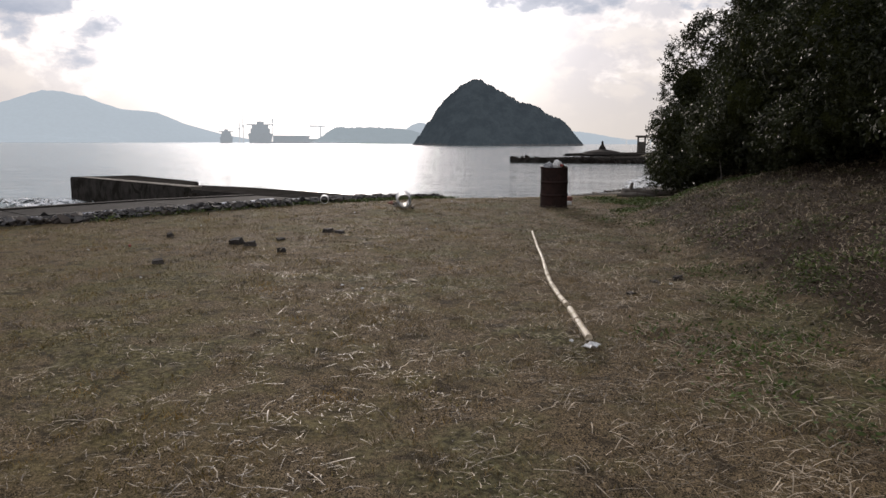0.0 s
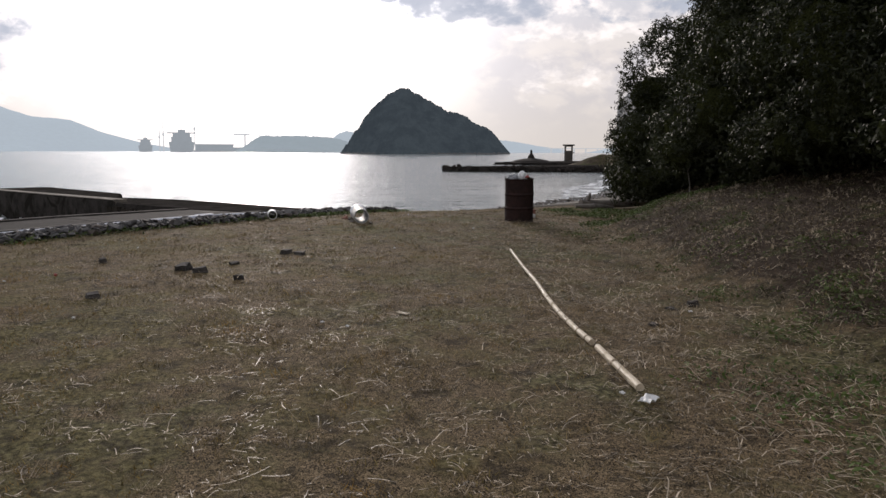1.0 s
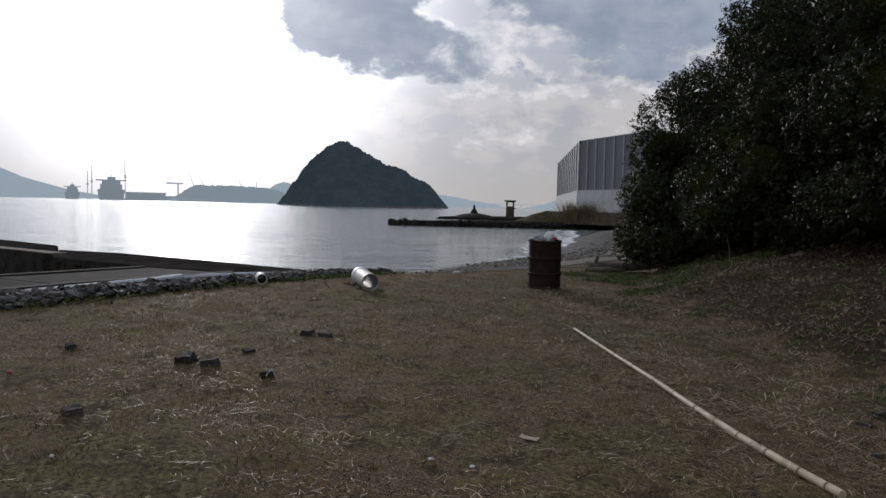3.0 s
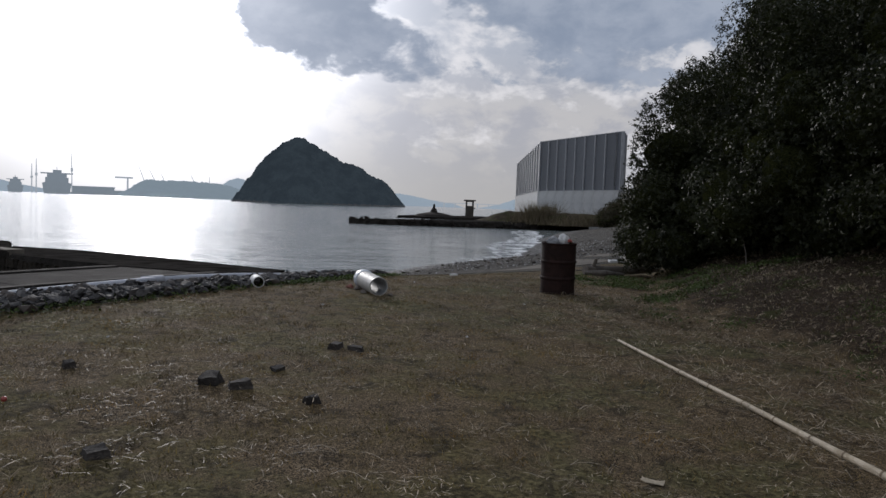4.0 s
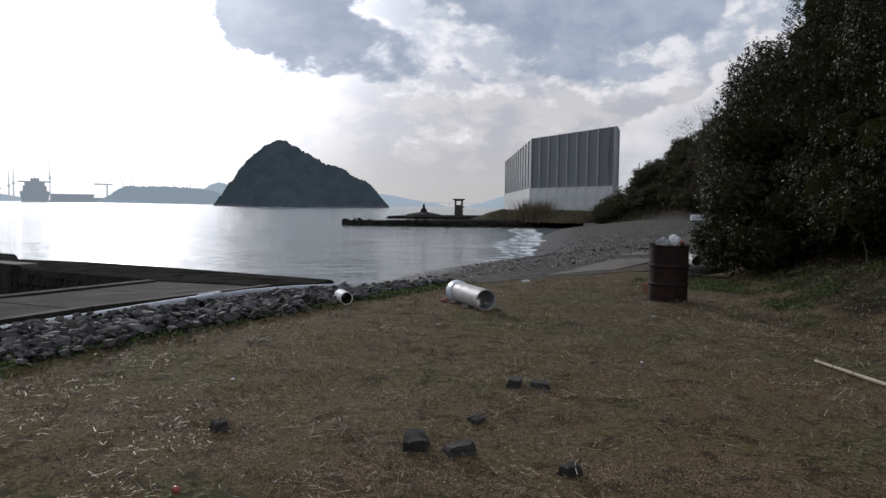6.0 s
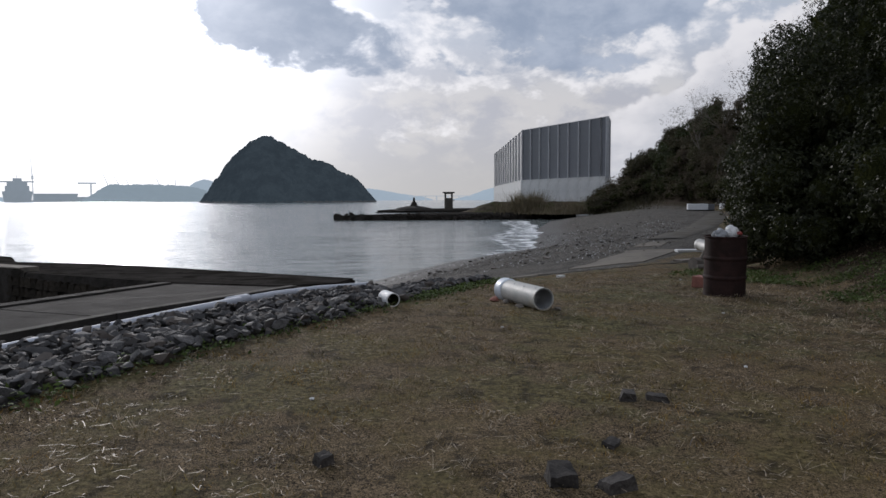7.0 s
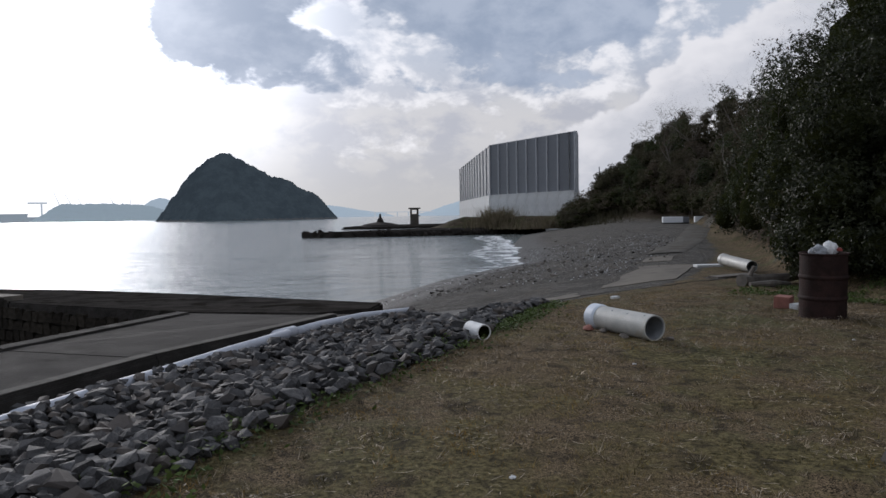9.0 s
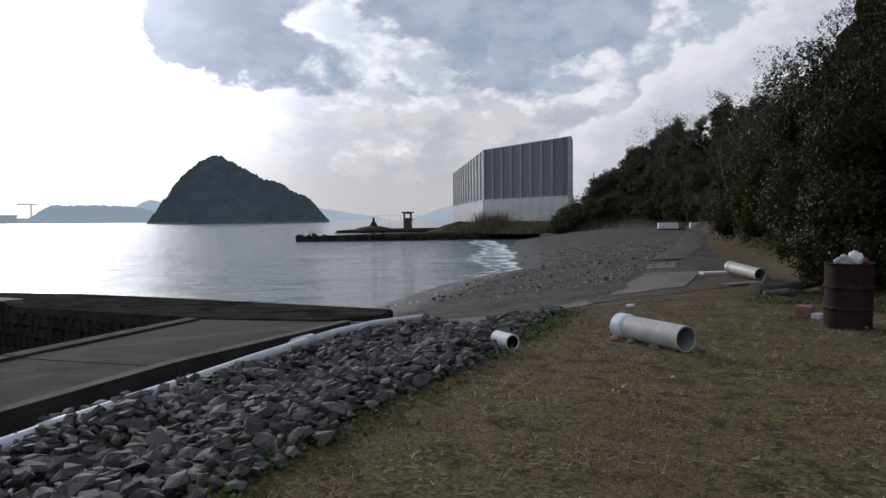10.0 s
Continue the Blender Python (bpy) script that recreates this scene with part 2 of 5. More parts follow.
def water_material():
    m = bpy.data.materials.new("sea_water")
    m.use_nodes = True
    n = Nodes(m.node_tree)
    where = n.add("ShaderNodeNewGeometry").outputs["Position"]
    turned = n.add("ShaderNodeMapping", {"Vector": where, "Rotation": (0, 0, 0.35), "Scale": (0.55, 1.5, 1.0)}).outputs[0]
    swell, chop, ripple = n.noise(turned, 0.42, 3.0, 0.5, 0.4), n.noise(turned, 1.3, 3.0, 0.55, 0.5), n.noise(turned, 5.0, 2.0, 0.5)
    high = n.math("ADD", n.math("MULTIPLY", swell, 1.4), n.math("ADD", n.math("MULTIPLY", chop, 0.75), n.math("MULTIPLY", ripple, 0.16)))
    relief = n.add("ShaderNodeBump", {"Height": high, "Strength": 1.0, "Distance": 0.21})
    patch = n.ramp(n.noise(where, 0.02, 4.0), 0.35, 0.65)
    color = n.mix(patch, (0.17, 0.192, 0.186), (0.23, 0.252, 0.242))
    shader = n.add("ShaderNodeBsdfPrincipled", {"Base Color": color, "Roughness": n.ramp(n.noise(turned, 0.35, 4.0, 0.6), 0.35, 0.65, 0.06, 0.12), "IOR": 1.33, "Specular IOR Level": 0.5, "Normal": relief.outputs[0]})
    n.tree.links.new(shader.outputs[0], n.add("ShaderNodeOutputMaterial").inputs[0])
    return m


GROUND, WATER = ground_material(), water_material()
CONCRETE = material("weathered_concrete", (0.027, 0.025, 0.023), (0.052, 0.048, 0.044), 2.4, 0.95, 0.6, 38.0, spec=0.05, stain=(0.030, 0.028, 0.025))
PALE_CONCRETE = material("pale_concrete", (0.46, 0.47, 0.47), (0.62, 0.62, 0.61), 0.5, 0.85, 0.2, 12.0, stain=(0.40, 0.40, 0.38))
SLAB = material("sandy_concrete", (0.125, 0.110, 0.090), (0.185, 0.165, 0.138), 2.2, 0.95, 0.3, 60.0, spec=0.15, stain=(0.115, 0.105, 0.09))
PATHWAY = material("worn_path", (0.060, 0.055, 0.048), (0.125, 0.116, 0.102), 1.6, 0.95, 0.3, 40.0, spec=0.1, stain=(0.07, 0.06, 0.045))
MASONRY = material("dark_masonry", (0.014, 0.012, 0.009), (0.034, 0.028, 0.022), 3.0, 0.98, 0.6, 30.0, spread=0.3, spec=0.05)
KERBSTONE = material("kerb_concrete", (0.060, 0.056, 0.050), (0.105, 0.098, 0.088), 3.4, 0.95, 0.5, 42.0, spec=0.1, stain=(0.050, 0.046, 0.040))
SEAWALL = material("tide_stained_concrete", (0.022, 0.020, 0.018), (0.054, 0.049, 0.044), 1.8, 0.98, 0.8, 26.0, spec=0.0, stain=(0.020, 0.018, 0.015))
STONE = material("crushed_stone", (0.022, 0.021, 0.021), (0.100, 0.096, 0.094), 9.0, 0.8, 0.35, 70.0, spread=0.55, spec=0.3, odd=(0.098, 0.082, 0.070))
LAWN_ROCK = material("lawn_rock", (0.024, 0.021, 0.019), (0.066, 0.059, 0.053), 12.0, 0.9, 0.6, 60.0, spread=0.25, spec=0.25)
DARK_STONE = material("dark_basalt", (0.016, 0.013, 0.011), (0.042, 0.036, 0.031), 14.0, 0.95, 0.9, 60.0, spread=0.25, spec=0.15)
RUST = material("rusted_steel", (0.017, 0.010, 0.009), (0.040, 0.022, 0.019), 6.0, 0.85, 0.4, 60.0, metal=0.0, spec=0.15, stain=(0.020, 0.012, 0.010))
PVC = material("grey_pvc", (0.33, 0.33, 0.31), (0.50, 0.49, 0.45), 4.0, 0.55, 0.08, 60.0, stain=(0.36, 0.32, 0.25))
PVC_BLUE = material("pale_blue_pvc", (0.52, 0.57, 0.63), (0.66, 0.70, 0.75), 4.0, 0.42, 0.06, 60.0)
# darker copy of the pipe plastic: shade inside the pipe put into colour
PVC_SHADE = material("pipe_inside_shade", (0.14, 0.15, 0.16), (0.24, 0.25, 0.255), 5.0, 0.6, 0.1, 60.0)
WHITE_HOSE = material("white_hose", (0.38, 0.40, 0.45), (0.52, 0.54, 0.59), 3.0, 0.7, 0.08, 50.0)
BAMBOO = material("dry_bamboo", (0.38, 0.31, 0.21), (0.60, 0.51, 0.38), 7.0, 0.6, 0.12, 120.0, stain=(0.36, 0.29, 0.19))
BAMBOO_NODE = material("bamboo_joint", (0.17, 0.12, 0.07), (0.30, 0.23, 0.15), 9.0, 0.7, 0.2, 90.0)
WHITE_PLASTIC = material("white_plastic", (0.58, 0.58, 0.57), (0.74, 0.74, 0.73), 8.0, 0.6, 0.2, 60.0)
PAINT_WHITE = material("white_paint", (0.70, 0.72, 0.74), (0.80, 0.81, 0.82), 1.5, 0.6, 0.08, 30.0)
RED = material("red_plastic", (0.22, 0.03, 0.022), (0.32, 0.055, 0.04), 10.0, 0.4, 0.1, 60.0)
BRICK = material("worn_brick", (0.19, 0.075, 0.055), (0.30, 0.13, 0.10), 9.0, 0.9, 0.4, 60.0)
DRIFTWOOD = material("driftwood", (0.085, 0.072, 0.060), (0.20, 0.175, 0.15), 6.0, 0.9, 0.5, 70.0)
BARK = material("bark", (0.055, 0.045, 0.036), (0.13, 0.11, 0.09), 8.0, 0.95, 0.6, 60.0)
PALE_BARK = material("pale_twigs", (0.08, 0.07, 0.06), (0.15, 0.13, 0.11), 8.0, 0.95, 0.3, 60.0)
PALE_TWIG = material("bleached_twig", (0.10, 0.088, 0.075), (0.18, 0.16, 0.14), 8.0, 0.95, 0.3, 60.0)
PANEL = material("grey_panel", (0.130, 0.137, 0.152), (0.172, 0.180, 0.196), 0.4, 0.6, 0.04, 8.0, spread=0.08)
STEEL = material("galvanised_steel", (0.34, 0.35, 0.37), (0.46, 0.47, 0.49), 1.0, 0.55, 0.05, 20.0)
FOAM = material("sea_foam", (0.62, 0.64, 0.65), (0.82, 0.83, 0.84), 2.0, 0.7, 0.5, 14.0)
LEAF_DARK = leaf_material("dark_evergreen_leaf", (0.007, 0.009, 0.004), (0.045, 0.050, 0.022), 0.55, 1.6, 0.18)
LEAF_MID = leaf_material("green_leaf", (0.014, 0.020, 0.007), (0.050, 0.062, 0.020), 0.75)
LEAF_BROWN = leaf_material("brown_leaf", (0.044, 0.033, 0.025), (0.120, 0.092, 0.066), 0.9)
REED = leaf_material("dry_reed", (0.085, 0.068, 0.042), (0.210, 0.170, 0.110), 0.8)
LEAF_FAR = leaf_material("hill_leaf", (0.030, 0.027, 0.016), (0.092, 0.080, 0.048), 0.9)
# near-black green standing in for inner shade; also used for dark rubbish
CORE = material("shade_and_dark_fill", (0.006, 0.007, 0.003), (0.040, 0.044, 0.016), 26.0, 1.0, 1.0, 30.0, spec=0.0)
STRAW = leaf_material("straw", (0.026, 0.017, 0.009), (0.80, 0.65, 0.47), 0.55, 2.4)
BLADES = leaf_material("lawn_blades", (0.010, 0.008, 0.004), (0.42, 0.292, 0.140), 0.75, 1.9, 0.2, ((0.012, 0.010, 0.003), (0.285, 0.225, 0.058), (0.310, 0.175, 0.036)))
WEED = leaf_material("weed_leaf", (0.028, 0.044, 0.010), (0.098, 0.136, 0.036), 0.8)
LITTER = leaf_material("fallen_leaf", (0.010, 0.007, 0.004), (0.30, 0.235, 0.165), 0.8, 2.2)
# far things: haze put into the blue-grey tint and the glow
ISLAND = haze_glow_material("hazed_island_wood", (0.026, 0.032, 0.032), (0.034, 0.046, 0.057), 0.45)
ISLE_ROCK = haze_glow_material("hazed_island_rock", (0.07, 0.065, 0.06), (0.040, 0.048, 0.054))
FAR_HILL = haze_glow_material("hazy_hill", (0.10, 0.13, 0.15), (0.44, 0.52, 0.57))
MID_HILL = haze_glow_material("hazy_headland", (0.07, 0.09, 0.10), (0.32, 0.39, 0.425))
SHIP = haze_glow_material("hazy_ship", (0.09, 0.10, 0.11), (0.30, 0.35, 0.38))
CRANE = haze_glow_material("hazy_crane", (0.12, 0.13, 0.14), (0.55, 0.60, 0.62))


# ---- mesh helpers ----
def obj(name, bm, mat, parent=None, label="", smooth=False):
    data = bpy.data.meshes.new(name)
    bm.to_mesh(data)
    bm.free()
    data.materials.append(mat)
    if smooth:
        data.polygons.foreach_set("use_smooth", [True] * len(data.polygons))
    ob = new(name, data)
    ob.parent = parent
    if label:
        ob["label"] = label
    return ob


def part(name, bm, mat, parent, label="", smooth=False):
    return obj(name, bm, mat, parent, label, smooth)


def base_of(name, m, label, category, group="", kind=""):
    ob = new(name)
    ob.empty_display_size = 0.1
    ob.matrix_basis = m
    return tagged(ob, label, category, group, kind)


def box(x0, x1, y0, y1, z0, z1, bevel=0.0, bm=None):
    bm = bm or bmesh.new()
    made = bmesh.ops.create_cube(bm, size=1.0, matrix=Matrix.Translation(((x0 + x1) / 2, (y0 + y1) / 2, (z0 + z1) / 2)) @ Matrix.Diagonal((x1 - x0, y1 - y0, z1 - z0, 1)))
    if bevel:
        edges = list({e for v in made["verts"] for e in v.link_edges})
        bmesh.ops.bevel(bm, geom=edges, offset=bevel, segments=2, affect="EDGES", profile=0.6)
    return bm


def lathe(rings, sides=32, bm=None, closed=False):
    """A body of revolution about z from (radius, z) rings; closed joins the last ring to the first, as a tube wall."""
    bm = bm or bmesh.new()
    loops = [[bm.verts.new((r * math.cos(2 * math.pi * i / sides), r * math.sin(2 * math.pi * i / sides), z)) for i in range(sides)] for r, z in rings]
    pairs = list(zip(loops, loops[1:])) + ([(loops[-1], loops[0])] if closed else [])
    for a, b in pairs:
        for i in range(sides):
            j = (i + 1) % sides
            bm.faces.new((a[i], a[j], b[j], b[i]))
    if not closed:
        bm.faces.new(loops[0][::-1])
        bm.faces.new(loops[-1])
    return bm


def tube(points, radii, sides=8, bm=None):
    """A round rod through points with a radius at each."""
    bm = bm or bmesh.new()
    points = [Vector(p) for p in points]
    loops = []
    for i, p in enumerate(points):
        d = (points[min(i + 1, len(points) - 1)] - points[max(i - 1, 0)]).normalized()
        q = d.to_track_quat("Z", "Y")
        loops.append([bm.verts.new(p + q @ Vector((radii[i] * math.cos(2 * math.pi * k / sides), radii[i] * math.sin(2 * math.pi * k / sides), 0))) for k in range(sides)])
    for a, b in zip(loops, loops[1:]):
        for k in range(sides):
            bm.faces.new((a[k], a[(k + 1) % sides], b[(k + 1) % sides], b[k]))
    bm.faces.new(loops[0][::-1])
    bm.faces.new(loops[-1])
    return bm


def prism(outline, z_top, z_bottom, bevel=0.0):
    """A block over an outline; z_top is a number or a function of x, y, or each point brings its own height."""
    bm = bmesh.new()
    top = [bm.verts.new((p[0], p[1], p[2] if len(p) > 2 else (z_top(p[0], p[1]) if callable(z_top) else z_top))) for p in outline]
    low = [bm.verts.new((p[0], p[1], z_bottom)) for p in outline]
    bm.faces.new(top)
    bm.faces.new(low[::-1])
    for i in range(len(top)):
        j = (i + 1) % len(top)
        bm.faces.new((top[i], low[i], low[j], top[j]))
    bmesh.ops.recalc_face_normals(bm, faces=bm.faces)
    if bevel:
        bmesh.ops.bevel(bm, geom=[e for e in bm.edges if e.verts[0] in top and e.verts[1] in top], offset=bevel, segments=2, affect="EDGES")
    return bm


def sheet(name, verts, faces, mat, smooth=False):
    data = bpy.data.meshes.new(name)
    data.from_pydata(verts, [], faces)
    data.materials.append(mat)
    if smooth:
        data.polygons.foreach_set("use_smooth", [True] * len(data.polygons))
    return new(name, data)


def stone_bm(seed, flat=0.6, rough=0.25):
    """An angular broken stone about 1 across."""
    rng = random.Random(seed)
    bm = bmesh.new()
    for _ in range(13):
        v = Vector((rng.gauss(0, 1), rng.gauss(0, 1), rng.gauss(0, 1))).normalized() * rng.uniform(1 - rough, 1.0)
        bm.verts.new((v.x * 0.5, v.y * 0.42, v.z * 0.5 * flat))
    bmesh.ops.convex_hull(bm, input=bm.verts)
    for v in [v for v in bm.verts if not v.link_faces]:
        bm.verts.remove(v)
    bmesh.ops.recalc_face_normals(bm, faces=bm.faces)
    return bm


def block_bm(seed, size):
    """A broken block of stone with chipped edges, standing on z = 0."""
    rng = random.Random(seed)
    bm = box(-0.5, 0.5, -0.5, 0.5, 0, 1)
    for v in bm.verts:
        top = 0.82 if v.co.z > 0.5 else 1.0
        v.co = Vector((v.co.x * top + rng.uniform(-.11, .11), v.co.y * top + rng.uniform(-.11, .11), v.co.z + rng.uniform(-.26, .06) * (v.co.z > 0.5)))
    bmesh.ops.subdivide_edges(bm, edges=bm.edges[:], cuts=3, use_grid_fill=True)
    for v in bm.verts:
        v.co += Vector((noise.noise(v.co * 3 + Vector((seed, 0, 0))), noise.noise(v.co * 3 + Vector((0, seed, 0))), noise.noise(v.co * 3 + Vector((0, 0, seed))))) * 0.08 + Vector((0, 0, noise.noise(v.co * 8 + Vector((seed, 3, 0))))) * 0.05
    bm.transform(Matrix.Diagonal((*size, 1)))
    return bm


# ---- the lie of the land ----
SEA = -1.75
BEACH = [(-90, 62), (-12, 38.5), (-3.6, 32.8), (-1.3, 35.2), (1.2, 38.9), (5.6, 45.2), (13.2, 53.3), (19.5, 66.0), (26.0, 82.0), (35.0, 100.0), (42.0, 114.0), (50.0, 124.0), (75, 190), (130, 420)]
HARBOUR = [(-120, -60), (-40, -4), (-17, 11.0), (-11.2, 17.4), (-9.2, 19.9), (-7.0, 24.0), (-5.6, 28.0), (-3.6, 32.0), (-3.0, 60.0), (0.0, 300.0)]
TOE = [(3.1, -60), (3.0, 10.0), (3.3, 15.5), (4.9, 18.6), (7.0, 22.2), (10.8, 27.5), (15.6, 33.5), (28.5, 51.0), (45.0, 76.0), (48.0, 92.0), (50.5, 108.0), (58.8, 121.0), (100.0, 190.0), (190.0, 420.0)]
EDGE = [(-60, -22), (-12, 8.2), (-7.0, 12.85), (-6.4, 13.65), (-5.5, 14.7), (-4.9, 15.4), (-3.7, 16.45), (-1.75, 19.1), (-0.3, 20.9), (1.5, 22.4), (4.4, 23.7), (6.9, 26.0), (9.8, 29.2), (15.8, 36.0), (41, 70), (62, 110)]


def side(line, x, y, rising=False):
    """The distance from a line of points, positive below it, or for a line that runs up the plan (rising) on its right."""
    x, y = np.asarray(x, float), np.asarray(y, float)
    best = np.full(x.shape, 1e9)
    px, py = [p[0] for p in line], [p[1] for p in line]
    for (ax, ay), (bx, by) in zip(line, line[1:]):
        dx, dy = bx - ax, by - ay
        f = np.clip(((x - ax) * dx + (y - ay) * dy) / (dx * dx + dy * dy), 0, 1)
        best = np.minimum(best, np.hypot(x - ax - f * dx, y - ay - f * dy))
    return best * np.where((x > np.interp(y, py, px)) if rising else (y < np.interp(x, px, py)), 1.0, -1.0)


def ease(v, a, b):
    f = np.clip((v - a) / (b - a), 0, 1)
    return f * f * (3 - 2 * f)


def lie(x, y):
    """Height of the ground, and how much lawn, litter and wetted sand lie there; the last also marks the darker
    stone-bed ground.
    """
    x, y = np.asarray(x, float), np.asarray(y, float)
    s, quay_s, h = side(BEACH, x, y), side(HARBOUR, x, y), side(TOE, x, y, True)
    edge = side(EDGE, x, y)
    lawn_z = -0.169 - 0.0129 * np.clip(x, -20, 20) + 0.0214 * np.clip(y, -10, 17.0) - 0.014 * np.clip(y - 17, 0, 12)
    lawn_z = lawn_z + 0.6 * ease(y, 30, 75) - 0.24 * ease(-edge, 0.3, 1.6) * (1 - ease(x, -3.0, -1.0)) - 0.75 * ease(-edge, 2.5, 4.2) * (1 - ease(x, -2.4, -0.2))
    lawn_z = lawn_z + (0.009 * np.sin(5.3 * x + 1.7 * np.sin(3.1 * y)) * np.sin(4.7 * y + 1.9 * np.sin(2.7 * x)) + 0.010 * np.sin(1.9 * x + 0.8 * y + 1.2 * np.sin(1.3 * y)) * np.sin(2.3 * y - 0.6 * x)) * (y < 24)
    beach_z = np.minimum(np.minimum(SEA + 0.15 * s, SEA + 0.9 * quay_s), 6.0)
    k = 0.10
    z = -k * np.log(np.exp(-np.clip(lawn_z, -5, 5) / k) + np.exp(-np.clip(beach_z, -5, 5) / k))
    z = np.maximum(z, -4.0)
    hill = np.maximum(h, 0)
    bank = 0.33 * hill * ease(hill, -0.4, 1.2)
    steep = ease(y, 15, 26)
    bank = bank * (1 - steep) + steep * 0.80 * hill
    bank = np.minimum(bank, 9.5 + 0.12 * hill) * (1 - ease(y, 112, 140))
    z = z + bank
    lawn = ease(edge, -0.5, 0.5)
    litter = ease(h, -0.3, 1.8)
    # the second term only makes the ground darker under the stone bed
    wet_or_dark = np.maximum(ease(-s, -4.5, -1.2), ease(-edge, 0.0, 0.5) * (x < -0.6) * (y < 22.4))
    return z, lawn, litter, wet_or_dark, np.clip(s / 30.0, 0, 1)


def on_ground(x, y):
    return float(lie(np.array([x]), np.array([y]))[0][0])


def steps(stops):
    out = []
    for a, b, d in stops:
        out += list(np.arange(a, b, d))
    return np.array(out + [stops[-1][1]])


gx = steps([(-400, -60, 40), (-60, -16, 4), (-16, 12, 0.22), (12, 70, 1.0), (70, 140, 5), (140, 620, 60)])
gy = steps([(-300, -40, 40), (-40, -2, 3), (-2, 30, 0.22), (30, 130, 1.0), (130, 200, 5), (200, 620, 60)])
xx, yy = np.meshgrid(gx, gy)
zz, lawn, litter, wet_or_dark, inland = lie(xx, yy)
rng = np.random.default_rng(3)
zz = zz + rng.normal(0, 0.006, zz.shape) * (np.abs(xx) < 16) * (yy < 30)
ny, nx = xx.shape
verts = np.stack([xx.ravel(), yy.ravel(), zz.ravel()], 1).tolist()
idx = np.arange(ny * nx).reshape(ny, nx)
faces = np.stack([idx[:-1, :-1].ravel(), idx[:-1, 1:].ravel(), idx[1:, 1:].ravel(), idx[1:, :-1].ravel()], 1).tolist()
ground = tagged(sheet("ground", verts, faces, GROUND, True), "dry brown lawn running down to a grey shingle beach", "ground", kind="structure")
cover = ground.data.attributes.new("cover", "FLOAT_COLOR", "POINT")
cover.data.foreach_set("color", np.stack([lawn.ravel(), litter.ravel(), wet_or_dark.ravel(), inland.ravel()], 1).ravel().astype(np.float32))

# the sea, one sheet to the horizon
bm = bmesh.new()
bmesh.ops.create_grid(bm, x_segments=40, y_segments=40, size=4600, matrix=Matrix.Translation((0, 0, SEA)))
water = tagged(obj("water", bm, WATER), "rippled grey-green sea glittering under the low sun", "sea", kind="structure")
# ---- far shore ----
def bearing(azimuth, distance):
    return distance * math.sin(radians(azimuth)), distance * math.cos(radians(azimuth))


def hill_body(name, profile, distance, depth, mat, label, category, rough=0.03, cells=90):
    """Far land: a ridge over (azimuth, elevation) stations, with a rounded fore and back slope and tree-like unevenness."""
    az = np.linspace(profile[0][0], profile[-1][0], cells)
    el = np.interp(az, [p[0] for p in profile], [p[1] for p in profile])
    rows = 17
    verts, faces = [], []
    rng = np.random.default_rng(int(distance))
    for j in range(rows):
        f = j / (rows - 1) * 2 - 1
        for i in range(cells):
            top = distance * math.tan(radians(max(el[i], 0.0))) - SEA
            d = distance + f * depth
            x, y = bearing(az[i], d)
            z = SEA - 2 + (top + 2) * max(0.0, 1 - abs(f) ** 1.7)
            z += top * rough * (noise.fractal(Vector((x, y, 0)) * 22.0 / distance, 1.0, 2.0, 4)) * (1 - abs(f))
            z += top * rough * 0.6 * rng.normal() * (1 - abs(f))
            verts.append((x, y, z))
    for j in range(rows - 1):
        for i in range(cells - 1):
            a = j * cells + i
            faces.append((a, a + 1, a + cells + 1, a + cells))
    return tagged(sheet(name, verts, faces, mat, True), label, category, kind="structure")


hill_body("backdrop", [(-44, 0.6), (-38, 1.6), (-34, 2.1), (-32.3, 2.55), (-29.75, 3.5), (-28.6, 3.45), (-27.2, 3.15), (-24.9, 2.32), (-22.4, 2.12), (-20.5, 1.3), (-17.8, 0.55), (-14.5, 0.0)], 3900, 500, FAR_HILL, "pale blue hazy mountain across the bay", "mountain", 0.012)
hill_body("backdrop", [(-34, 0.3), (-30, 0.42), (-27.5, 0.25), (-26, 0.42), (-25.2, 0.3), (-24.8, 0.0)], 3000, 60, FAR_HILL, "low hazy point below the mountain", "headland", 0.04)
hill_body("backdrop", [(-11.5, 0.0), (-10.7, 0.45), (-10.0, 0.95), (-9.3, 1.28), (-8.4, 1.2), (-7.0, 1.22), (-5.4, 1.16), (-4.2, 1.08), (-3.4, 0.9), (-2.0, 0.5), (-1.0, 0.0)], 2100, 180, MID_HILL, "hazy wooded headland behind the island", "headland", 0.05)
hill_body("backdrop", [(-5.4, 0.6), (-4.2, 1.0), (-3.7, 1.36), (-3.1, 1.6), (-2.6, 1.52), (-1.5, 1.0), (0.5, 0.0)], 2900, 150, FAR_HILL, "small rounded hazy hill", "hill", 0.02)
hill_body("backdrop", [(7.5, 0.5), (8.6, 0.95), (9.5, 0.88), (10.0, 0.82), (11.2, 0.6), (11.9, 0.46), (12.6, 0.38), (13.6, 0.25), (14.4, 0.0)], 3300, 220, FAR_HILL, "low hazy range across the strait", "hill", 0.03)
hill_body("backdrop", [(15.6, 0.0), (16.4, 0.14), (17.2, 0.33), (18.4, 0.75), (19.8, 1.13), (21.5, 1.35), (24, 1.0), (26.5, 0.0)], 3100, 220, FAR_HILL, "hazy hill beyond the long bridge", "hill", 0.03)

